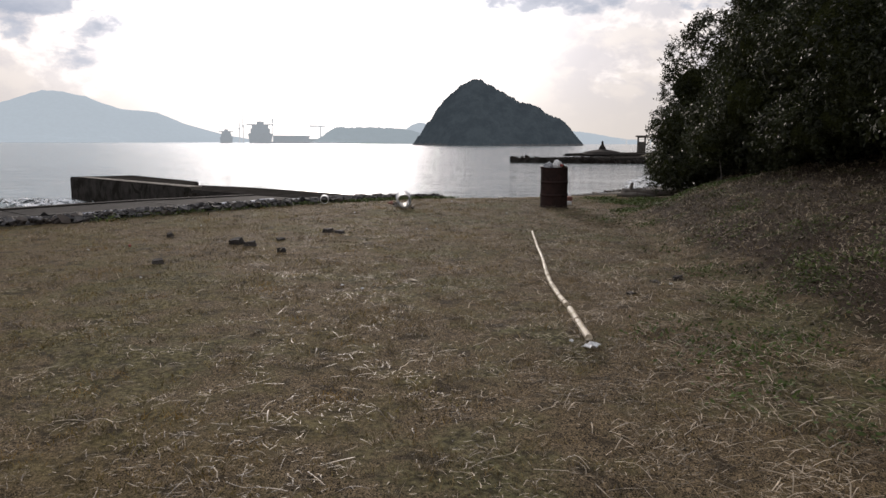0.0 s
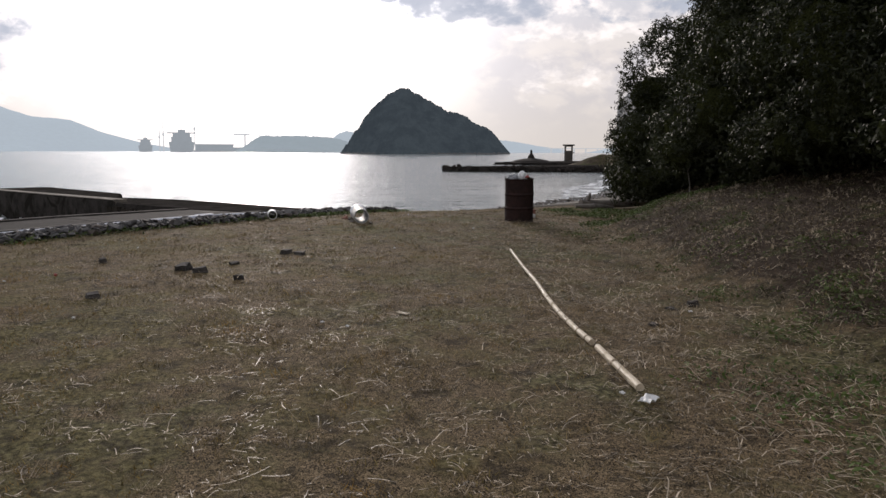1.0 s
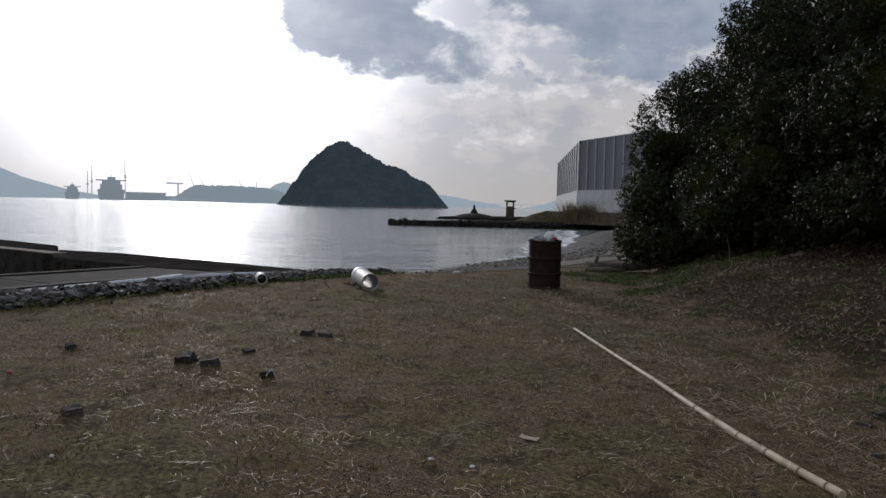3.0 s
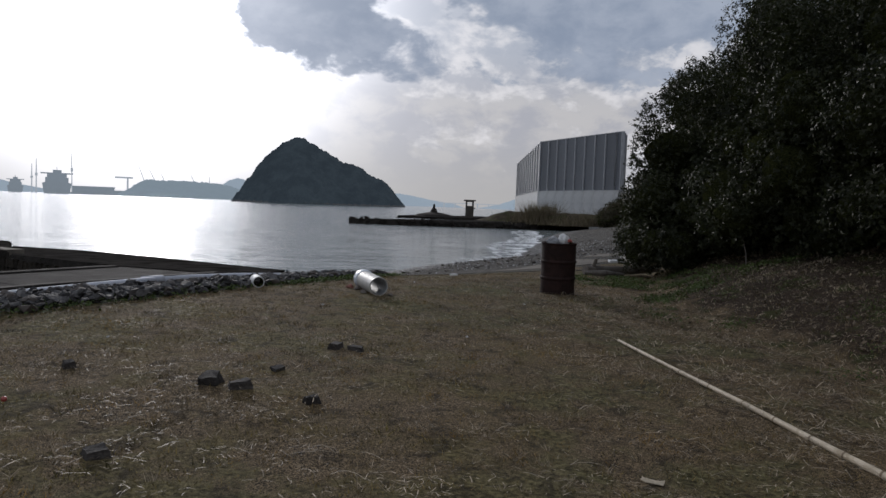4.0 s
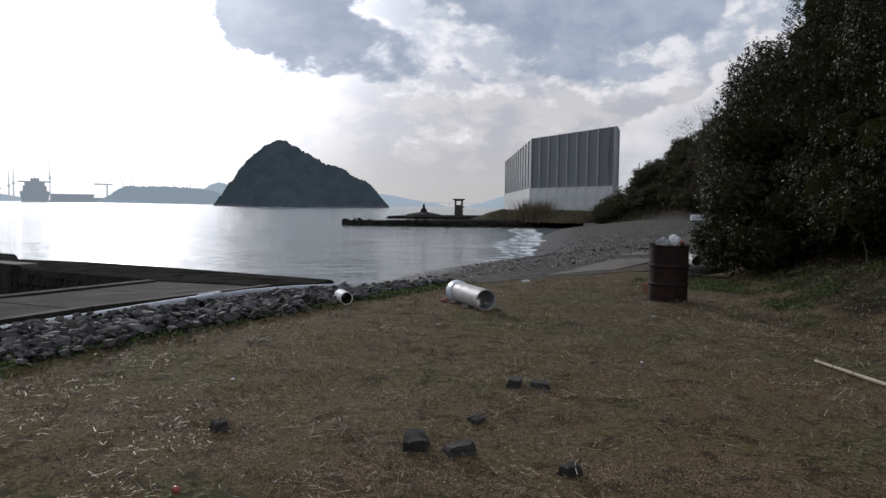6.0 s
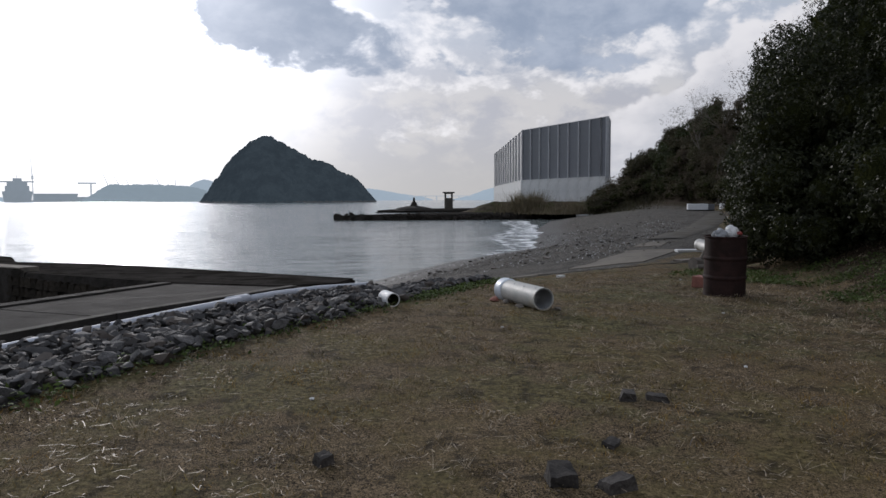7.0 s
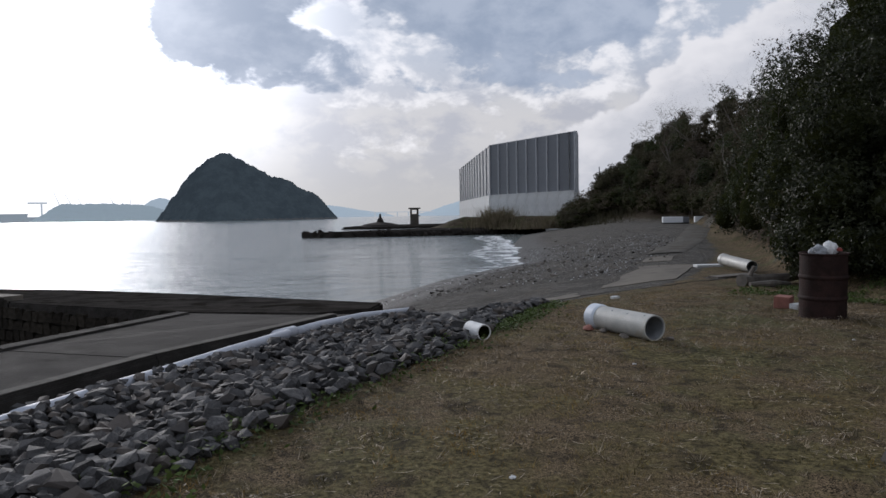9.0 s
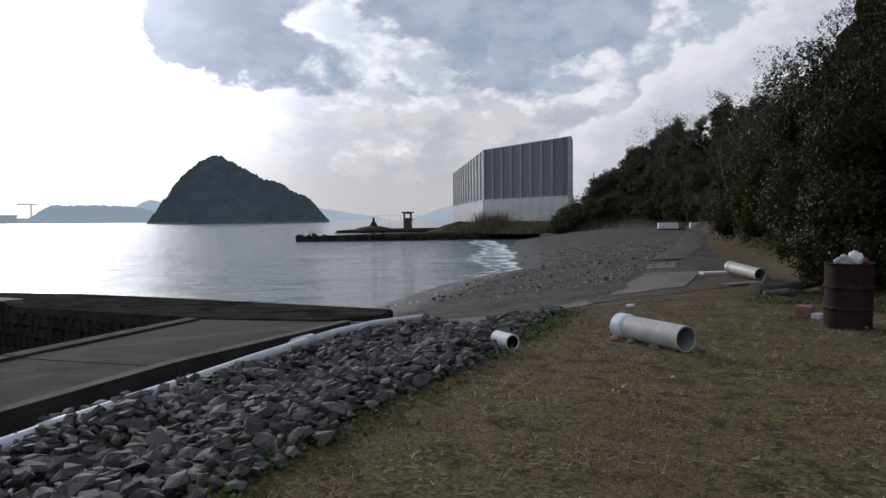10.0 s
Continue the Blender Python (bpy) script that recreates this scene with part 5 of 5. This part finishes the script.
# bare trees standing up out of the hillside
def bare_tree(at, high, seed):
    r2 = random.Random(seed)
    t = base_of("bare_tree", pose(*at, on_ground(*at) - 0.1), "pale leafless tree on the wooded hillside", "tree", "bare trees")
    bm = bmesh.new()
    branch(bm, (0, 0, 0), (0.05, 0, 1), high * 0.7, high * 0.017, r2, 4)
    part("trunk", bm, PALE_BARK, t)
    lumps = [(r2.uniform(-1, 1) * high * 0.25, r2.uniform(-1, 1) * high * 0.25, high * r2.uniform(0.6, 0.95), high * 0.10, high * 0.10, high * 0.07) for _ in range(12)]
    leaf_cloud(np.random.default_rng(seed), lumps, 700, 0.085, LEAF_BROWN, "crown", t)


for k, (x, y, high) in enumerate([(57.0, 100.0, 9.0), (58.5, 96.5, 8.5), (30.2, 50.3, 8.0), (31.2, 52.5, 7.5), (46.5, 78.0, 7.0), (32.0, 52.9, 10.0), (49.4, 86.8, 10.6), (52.6, 87.5, 11.0), (24.0, 38.7, 8.4)]):
    bare_tree((x, y), high, 300 + k)

# reeds and scrub at the foot of the barrier wall
def tuft_field(name, count, spread, mat, label, category, tall, seed):
    rng = np.random.default_rng(seed)
    x0, x1, y0, y1 = spread
    p = np.stack([rng.normal((x0 + x1) / 2, (x1 - x0) / 4, count), rng.normal((y0 + y1) / 2, (y1 - y0) / 4, count)], 1)
    z = np.maximum(lie(p[:, 0], p[:, 1])[0], -0.75)
    ang, leanv = rng.uniform(0, 6.283, count), rng.normal(0, 0.35, (count, 2))
    edge_out = np.abs(p[:, 0] - (x0 + x1) / 2) / (x1 - x0)
    h = tall * rng.uniform(0.4, 1.2, count) * np.clip(1.25 - 1.3 * edge_out + 0.3 * np.sin(p[:, 0] * 1.9), 0.2, 1.4)
    w2 = 0.05 * rng.uniform(0.6, 1.4, count)
    base = np.stack([p[:, 0], p[:, 1], z - 0.05], 1)
    sidev = np.stack([np.cos(ang) * w2, np.sin(ang) * w2, 0 * w2], 1)
    tip = base + np.stack([leanv[:, 0] * h, leanv[:, 1] * h, h], 1)
    tri = np.stack([base - sidev, base + sidev, tip], 1).reshape(-1, 3)
    return card_mesh(name, tri, 3, mat, label, category)


def card_mesh(name, points, corners, mat, label, category):
    count = len(points) // corners
    data = bpy.data.meshes.new(name)
    data.vertices.add(count * corners)
    data.vertices.foreach_set("co", points.ravel().astype(np.float32))
    data.loops.add(count * corners)
    data.loops.foreach_set("vertex_index", np.arange(count * corners, dtype=np.int32))
    data.polygons.add(count)
    data.polygons.foreach_set("loop_start", np.arange(0, count * corners, corners, dtype=np.int32))
    data.update()
    data.validate()
    data.materials.append(mat)
    return tagged(new(name, data), label, category, kind="stuff")


EARTH = material("dry_earth", (0.030, 0.024, 0.016), (0.095, 0.076, 0.052), 1.2, 0.95, 0.8, 14.0, spec=0.05, stain=(0.05, 0.052, 0.022))
CREST = [(33.0, 136.0), (40.0, 128.5), (47.0, 122.5), (54.0, 117.5), (62.0, 119.0)]
vs, fs = [], []
for i in range(61):
    f = i / 60 * 4
    x, y = float(np.interp(f, range(5), [q[0] for q in CREST])), float(np.interp(f, range(5), [q[1] for q in CREST]))
    for k in range(13):
        u = k / 6 - 1
        px_, py_ = x + u * 3.0, y + u * 4.5
        high = 1.9 * float(ease(1 - abs(u), 0.0, 0.7)) * float(ease(i, 0, 12)) * (1 + 0.14 * noise.noise(Vector((px_, py_, 0)) * 0.6))
        vs.append((px_, py_, -0.75 + high + 0.18 * noise.noise(Vector((px_, py_, 3)) * 1.4)))
    if i:
        fs += [(13 * i - 13 + k, 13 * i - 12 + k, 13 * i + 1 + k, 13 * i + k) for k in range(12)]
tagged(sheet("embankment", vs, fs, EARTH, True), "low brown earth bank along the foot of the barrier wall", "earth bank", kind="structure")
tuft_field("reeds", 4200, (37.5, 47, 121.5, 128), REED, "tall dry reeds below the barrier wall", "reeds", 2.9, 5)
tuft_field("reeds", 3600, (42, 62, 113, 121), REED, "dry brown scrub along the foot of the barrier wall", "scrub", 2.0, 7)
tuft_field("scrub", 4000, (48, 58, 92, 112), LEAF_FAR, "dull green scrub below the barrier wall", "scrub", 1.1, 6)

# ---- lawn: short blades, loose straw, weeds, fallen leaves ----
def scatter(count, seed, x0, x1, y0, y1, keep):
    rng = np.random.default_rng(seed)
    p = np.stack([rng.uniform(x0, x1, count), y0 + (y1 - y0) * rng.uniform(0, 1, count) ** 1.25], 1)
    z, lawn_f, litter_f = lie(p[:, 0], p[:, 1])[:3]
    ok = keep(rng.uniform(0, 1, count), lawn_f, litter_f, p[:, 0])
    return rng, p[ok], z[ok]


rng, p, z = scatter(300000, 11, -9, 8, 1.6, 22, lambda r, lawn_f, litter_f, x: r < (lawn_f > 0.5) * (1 - 0.75 * litter_f))
n_b = len(p)
clump = 0.5 + 0.5 * np.sin(p[:, 0] * 7.3 + 2.1 * np.sin(p[:, 1] * 5.1)) * np.sin(p[:, 1] * 8.7 + 1.7 * np.sin(p[:, 0] * 4.3))
ang, h = rng.uniform(0, 6.283, n_b), rng.uniform(0.008, 0.036, n_b) * (0.3 + 1.7 * clump ** 1.6)
w2 = rng.uniform(0.0018, 0.004, n_b)
base = np.stack([p[:, 0], p[:, 1], z - 0.004], 1)
sidev = np.stack([np.cos(ang) * w2, np.sin(ang) * w2, 0 * w2], 1)
tip = base + np.stack([rng.normal(0, 0.75, n_b) * h, rng.normal(0, 0.75, n_b) * h, h], 1)
card_mesh("lawn_blades", np.stack([base - sidev, base + sidev, tip], 1).reshape(-1, 3), 3, BLADES, "short dry brown and green lawn blades", "grass")

rng, p, z = scatter(130000, 12, -8, 8, 1.6, 21, lambda r, lawn_f, litter_f, x: r < (lawn_f > 0.5) * (0.50 + 0.50 * ease(x, -0.8, 1.8)) * (1 - 0.6 * litter_f))
patch = np.sin(p[:, 0] * 3.1 + 1.9 * np.sin(p[:, 1] * 2.3)) * np.sin(p[:, 1] * 3.7 + 2.2 * np.sin(p[:, 0] * 1.9)) + 0.5 * np.sin(p[:, 0] * 9.7 + p[:, 1] * 3.1) * np.sin(p[:, 1] * 11.3)
ok = patch + rng.normal(0, 0.4, len(p)) > 0.0
p, z = p[ok], z[ok]
n_s = len(p)
ang, long, bow = rng.uniform(0, 6.283, n_s), np.minimum(rng.gamma(1.3, 0.026, n_s) + 0.018, 0.14), rng.normal(0, 0.08, n_s)
w2 = rng.uniform(0.0012, 0.0030, n_s)
quads = []
prev = np.stack([p[:, 0], p[:, 1], z + rng.uniform(0.004, 0.03, n_s)], 1)
rise = rng.normal(0.0, 0.22, n_s)
for k in range(3):
    a2 = ang + bow * k
    d = np.stack([np.cos(a2), np.sin(a2), rise * (1 - 0.8 * k)], 1) * (long / 3)[:, None]
    s = np.stack([-np.sin(a2) * w2, np.cos(a2) * w2, 0 * w2], 1)
    nxt = prev + d
    nxt[:, 2] = np.maximum(nxt[:, 2], z + 0.004)
    quads.append(np.stack([prev - s, prev + s, nxt + s * 0.9, nxt - s * 0.9], 1))
    prev = nxt
card_mesh("loose_straw", np.concatenate(quads).reshape(-1, 3), 4, STRAW, "loose pale straw strewn over the lawn", "straw")

rng, p, z = scatter(17000, 15, -3, 8, 1.6, 17, lambda r, lawn_f, litter_f, x: r < (lawn_f > 0.5) * (0.05 + 0.95 * ease(x, 0.2, 2.0)))
n_s = len(p)
ang, long, bow = rng.uniform(0, 6.283, n_s), rng.uniform(0.06, 0.24, n_s), rng.normal(0, 0.12, n_s)
w2 = rng.uniform(0.0018, 0.0042, n_s)
quads = []
prev = np.stack([p[:, 0], p[:, 1], z + rng.uniform(0.01, 0.04, n_s)], 1)
rise = np.abs(rng.normal(0.0, 0.45, n_s))
for k in range(4):
    a2 = ang + bow * k
    d = np.stack([np.cos(a2), np.sin(a2), rise * (1 - 0.6 * k)], 1) * (long / 4)[:, None]
    s = np.stack([-np.sin(a2) * w2, np.cos(a2) * w2, 0 * w2], 1)
    nxt = prev + d
    nxt[:, 2] = np.maximum(nxt[:, 2], z + 0.006)
    quads.append(np.stack([prev - s, prev + s, nxt + s * 0.9, nxt - s * 0.9], 1))
    prev = nxt
card_mesh("dead_stems", np.concatenate(quads).reshape(-1, 3), 4, STRAW, "long pale dead stems lying on the bank", "straw")

rng, p, z = scatter(30000, 13, 1.5, 9, 2.0, 22, lambda r, lawn_f, litter_f, x: r < litter_f)
n_l = len(p)
nrm = rng.normal(0, 0.9, (n_l, 3)) + np.array([0, 0, 1])
nrm /= np.linalg.norm(nrm, axis=1)[:, None]
a3 = np.cross(nrm, rng.normal(size=(n_l, 3)))
a3 /= np.linalg.norm(a3, axis=1)[:, None]
b3 = np.cross(nrm, a3)
size = rng.uniform(0.012, 0.044, n_l)[:, None]
c3 = np.stack([p[:, 0], p[:, 1], z + rng.uniform(0.01, 0.045, n_l)], 1)
card_mesh("fallen_leaves", np.stack([c3 - a3 * size, c3 - b3 * size * 0.45, c3 + a3 * size, c3 + b3 * size * 0.45], 1).reshape(-1, 3), 4, LITTER, "brown and pale fallen leaves on the bank", "leaves")

# dry tufts that stand above the lawn
rng, p, z = scatter(2600, 14, -8.5, 6, 1.8, 19, lambda r, lawn_f, litter_f, x: r < (lawn_f > 0.5) * 0.8)
tri = []
for k in range(len(p)):
    m = int(rng.integers(7, 18))
    foot = np.stack([p[k, 0] + rng.normal(0, 0.014, m), p[k, 1] + rng.normal(0, 0.014, m), np.full(m, z[k] - 0.004)], 1)
    a2, w3, tall = rng.uniform(0, 6.283, m), rng.uniform(0.0014, 0.0030, m), rng.uniform(0.03, 0.085, m) * rng.uniform(0.6, 1.2)
    s3 = np.stack([np.cos(a2) * w3, np.sin(a2) * w3, 0 * w3], 1)
    top3 = foot + np.stack([rng.normal(0, 0.8, m) * tall, rng.normal(0, 0.8, m) * tall, tall], 1)
    tri.append(np.stack([foot - s3, foot + s3, top3], 1))
card_mesh("dry_tufts", np.concatenate(tri).reshape(-1, 3), 3, STRAW, "dry pale grass tufts standing in the lawn", "grass")

# low green weeds: along the stones and at the foot of the bushes
def weeds(seed, spots, count, size, label):
    rng = np.random.default_rng(seed)
    spots = np.array(spots)
    c = spots[rng.integers(0, len(spots), count)] + rng.normal(0, 0.16, (count, 2))
    z = lie(c[:, 0], c[:, 1])[0]
    nrm = rng.normal(0, 0.6, (count, 3)) + np.array([0, 0, 1])
    nrm /= np.linalg.norm(nrm, axis=1)[:, None]
    a3 = np.cross(nrm, rng.normal(size=(count, 3)))
    a3 /= np.linalg.norm(a3, axis=1)[:, None]
    b3 = np.cross(nrm, a3)
    s = size * rng.uniform(0.5, 1.3, count)[:, None]
    c3 = np.stack([c[:, 0], c[:, 1], z + rng.uniform(0.01, 0.07, count)], 1)
    card_mesh("weeds", np.stack([c3 - a3 * s, c3 - b3 * s * 0.5, c3 + a3 * s, c3 + b3 * s * 0.5], 1).reshape(-1, 3), 4, WEED, label, "weeds")


r3 = random.Random(17)
spots = []
for _ in range(70):
    f = r3.uniform(0, 1)
    x = -6.9 + 5.4 * f
    spots.append((x + r3.uniform(-.15, .3), float(np.interp(x, [e[0] for e in EDGE], [e[1] for e in EDGE])) + r3.uniform(-.05, .5)))
weeds(18, spots, 3200, 0.028, "low green weeds among the stones")
weeds(22, [(-3.0 + 2.6 * f + r3.uniform(-.2, .3), 17.5 + 3.2 * f + r3.uniform(-.3, .5)) for f in [r3.random() for _ in range(46)]], 4200, 0.028, "low green weeds where the stones thin out")
weeds(19, [(r3.uniform(3.6, 6.4), r3.uniform(16.0, 21.0)) for _ in range(60)], 6000, 0.03, "low green weeds at the foot of the bushes")
weeds(21, [(r3.uniform(2.8, 6.0), r3.uniform(5.0, 17.0)) for _ in range(44)], 3600, 0.022, "small green weeds among the litter on the bank")
weeds(20, [(r3.uniform(1.5, 4.5), r3.uniform(3.0, 9.0)) for _ in range(26)], 2200, 0.024, "small green weeds in the lawn")

# ---- foam at the water's edge ----
def foam_material():
    """Lacy foam: white bubbles broken up by clear holes, thinning to its borders."""
    m = bpy.data.materials.new("lacy_foam")
    m.use_nodes = True
    n = Nodes(m.node_tree)
    where = n.add("ShaderNodeNewGeometry").outputs["Position"]
    body = n.add("ShaderNodeAttribute", attribute_name="body", attribute_type="GEOMETRY").outputs["Fac"]
    long = n.add("ShaderNodeMapping", {"Vector": where, "Rotation": (0, 0, -0.95), "Scale": (0.45, 1.5, 1.0)}).outputs[0]
    lace = n.math("ADD", n.math("MULTIPLY", n.noise(long, 0.8, 5.0, 0.65, 0.8), 0.6), n.math("MULTIPLY", n.noise(where, 2.6, 4.0, 0.65, 0.6), 0.4))
    there = n.ramp(n.math("ADD", lace, n.math("MULTIPLY", body, 0.29)), 0.66, 0.82)
    white = n.add("ShaderNodeBsdfPrincipled", {"Base Color": (0.80, 0.82, 0.83, 1), "Roughness": 0.7, "Specular IOR Level": 0.2})
    clear = n.add("ShaderNodeBsdfTransparent")
    both = n.add("ShaderNodeMixShader", {0: there, 1: clear.outputs[0], 2: white.outputs[0]})
    n.tree.links.new(both.outputs[0], n.add("ShaderNodeOutputMaterial").inputs[0])
    return m


LACE = foam_material()
rng = np.random.default_rng(23)
line = np.array([(-1.3, 35.2), (1.2, 38.9), (5.6, 45.2), (13.2, 53.3), (19.5, 66.0), (26.0, 82.0), (33.0, 100.0), (37.0, 114.0)])
seg = np.r_[0, np.cumsum(np.hypot(*np.diff(line, axis=0).T))]
vs, fs, weight = [], [], []
stations, across = np.arange(0, seg[-1], 0.5), 15
for s0 in stations:
    x, y = float(np.interp(s0, seg, line[:, 0])), float(np.interp(s0, seg, line[:, 1]))
    reach = 0.35 * math.sin(s0 * 0.31) + 0.25 * math.sin(s0 * 0.83 + 1.0)
    wide = (2.0 + 4.2 * float(ease(s0, 12, 34))) * (1 + 0.2 * math.sin(s0 * 0.19))
    strength = 0.35 + 0.65 * float(ease(s0, 6, 26))
    for k in range(across):
        f = k / (across - 1)
        off = -0.5 - reach + f * wide
        px_, py_ = x - off * 0.82, y + off * 0.57
        vs.append((px_, py_, max(SEA + 0.03, on_ground(px_, py_) + 0.02)))
        weight.append(strength * (min(1.0, f * 14) * (1 - f) ** 0.8 + 0.35 * math.exp(-((f - 0.55) / 0.07) ** 2)))
for i in range(len(stations) - 1):
    for k in range(across - 1):
        a = i * across + k
        fs.append((a, a + 1, a + across + 1, a + across))
foam = tagged(sheet("sea_foam", vs, fs, LACE, True), "white broken foam along the water's edge", "foam", kind="stuff")
foam.data.attributes.new("body", "FLOAT", "POINT").data.foreach_set("value", np.array(weight, np.float32))
splash = []
for _ in range(700):
    f = rng.uniform(0, 1)
    x, y = -24.5 + 10 * f + rng.normal(0, 0.8), 41 - 11 * f + rng.normal(0, 0.6)
    r = rng.gamma(2.0, 0.08)
    a = rng.uniform(0, 6.28)
    splash += [np.array([x + r * math.cos(a + t), y + r * math.sin(a + t), SEA + 0.03 + 0.25 * rng.uniform(0, 1) ** 3]) for t in (0, 1.57, 3.14, 4.71)]
card_mesh("sea_foam", np.array(splash), 4, FOAM, "white splash against the pier", "foam")

# ---- pebbles and tide wrack on the beach ----
def strewn(name, seed, count, inland, sizes, mat, label, category):
    rng = random.Random(seed)
    shapes = [stone_bm(1200 + k, 0.5) for k in range(6)]
    shapes = [([v.co.copy() for v in s.verts], [[v.index for v in f.verts] for f in s.faces]) for s in shapes if (s.verts.index_update() or True)]
    vs, fs = [], []
    for _ in range(count):
        s = rng.uniform(0, float(seg[-1]) * 0.75) * rng.uniform(0.25, 1)
        off = -rng.uniform(*inland)
        x, y = float(np.interp(s, seg, line[:, 0])) - off * 0.86, float(np.interp(s, seg, line[:, 1])) + off * 0.5
        size = rng.uniform(*sizes) * rng.uniform(0.4, 1.0)
        m = pose(x, y, on_ground(x, y) + size * 0.1, rng.uniform(-25, 25), rng.uniform(-25, 25), rng.uniform(0, 360)) @ Matrix.Diagonal((size * rng.uniform(0.8, 1.8), size, size, 1))
        co, fa = rng.choice(shapes)
        start = len(vs)
        vs += [tuple(m @ v) for v in co]
        fs += [tuple(start + k for k in q) for q in fa]
    return tagged(sheet(name, vs, fs, mat), label, category, kind="stuff")


strewn("beach_pebbles", 51, 2600, (0.5, 13.0), (0.02, 0.10), STONE, "grey pebbles strewn over the beach", "pebbles")
strewn("tide_wrack", 52, 160, (2.5, 7.5), (0.05, 0.4), DRIFTWOOD, "dark tide wrack across the beach", "seaweed")
strewn("tide_wrack", 53, 200, (8.5, 11.5), (0.06, 0.3), DRIFTWOOD, "bits of driftwood across the beach", "driftwood")

def strand_field(name, seed, count, sizes, mat, label, category):
    """Small stones over the upper beach, gathered in drifts along the tide lines."""
    rng = random.Random(seed)
    shapes = []
    for k in range(5):
        b2 = stone_bm(1300 + k, 0.5)
        b2.verts.index_update()
        shapes.append(([v.co.copy() for v in b2.verts], [[v.index for v in f.verts] for f in b2.faces]))
        b2.free()
    vs, fs = [], []
    while len(fs) < count * 20:
        s, off = rng.uniform(0, 42), rng.uniform(0.6, 11.0)
        if noise.noise(Vector((off * 1.1, s * 0.16, seed))) + 0.5 * noise.noise(Vector((off * 3.0, s * 0.5, seed))) < rng.uniform(-0.3, 0.35):
            continue
        x, y = float(np.interp(s, seg, line[:, 0])) + off * 0.80, float(np.interp(s, seg, line[:, 1])) - off * 0.60
        if float(side(EDGE, x, y)) > -0.2:
            continue
        size = rng.uniform(*sizes) * rng.uniform(0.5, 1.0)
        m = pose(x, y, on_ground(x, y) + size * 0.12, rng.uniform(-20, 20), rng.uniform(-20, 20), rng.uniform(0, 360)) @ Matrix.Diagonal((size * rng.uniform(0.8, 1.6), size, size, 1))
        co, fa = rng.choice(shapes)
        start = len(vs)
        vs += [tuple(m @ v) for v in co]
        fs += [tuple(start + k for k in q) for q in fa]
    return tagged(sheet(name, vs, fs, mat), label, category, kind="stuff")


strand_field("beach_pebbles", 61, 4200, (0.03, 0.085), STONE, "grey pebbles in drifts on the upper beach", "pebbles")
strand_field("shells", 62, 1500, (0.03, 0.08), PAINT_WHITE, "pale broken shells in drifts on the upper beach", "shells")
strand_field("tide_wrack", 63, 110, (0.10, 0.30), DARK_STONE, "dark stones and wrack along the tide line", "stones")

# ---- crushed stone bed beside the pipe ----
stone_bed = base_of("stone_bed", pose(0, 0, 0), "bed of broken grey crushed stone beside the lawn", "stone bed", kind="structure")
kinds = []
for k in range(14):
    s = stone_bm(900 + k, 0.62, 0.30)
    data = bpy.data.meshes.new("stone")
    s.to_mesh(data)
    s.free()
    data.materials.append(STONE)
    kinds.append(data)
r4 = random.Random(41)
PIPE_LINE = [(-14.0, 7.9), (-8.74, 14.72), (-7.85, 15.97), (-6.88, 17.29), (-5.70, 18.87), (-5.12, 19.55), (-3.68, 21.4), (-2.5, 22.3), (-0.6, 22.0)]
rest_v, rest_f = [], []
made_n = 0
spots = []
for _ in range(3600):
    x = r4.uniform(-12.5, -0.5) if r4.random() < 0.6 else r4.uniform(-8.5, -2.5)
    inner = float(np.interp(x, [q[0] for q in EDGE], [q[1] for q in EDGE]))
    outer = float(np.interp(x, [q[0] for q in PIPE_LINE], [q[1] for q in PIPE_LINE])) - 0.20
    if r4.random() < 0.08:
        outer += 0.9
    if x > -2.6:
        outer = min(outer, inner + 1.5 * (-0.4 - x) / 2.2 + 0.1)
    spots.append((x, r4.uniform(inner - 0.1, outer - 0.06)))
spots.sort(key=lambda q: (q[0] + 6.2) ** 2 + (q[1] - 14.8) ** 2)
for i, (x, y) in enumerate(spots):
    size = min(0.32, 0.11 + r4.gammavariate(2.0, 0.032))
    m = pose(x, y, on_ground(x, y) + size * 0.14 + r4.uniform(0, 0.07), r4.uniform(-28, 28), r4.uniform(-28, 28), r4.uniform(0, 360)) @ Matrix.Diagonal((size * 1.1, size, size * 0.95, 1))
    data = r4.choice(kinds)
    if i < 300:
        ob = new("stone", data)
        ob.parent = stone_bed
        ob.matrix_basis = m
    else:
        start = len(rest_v)
        rest_v += [tuple(m @ v.co) for v in data.vertices]
        rest_f += [tuple(start + k for k in q.vertices) for q in data.polygons]
rest = sheet("stones", rest_v, rest_f, STONE)
rest.parent = stone_bed
rest["kind"] = "stuff"
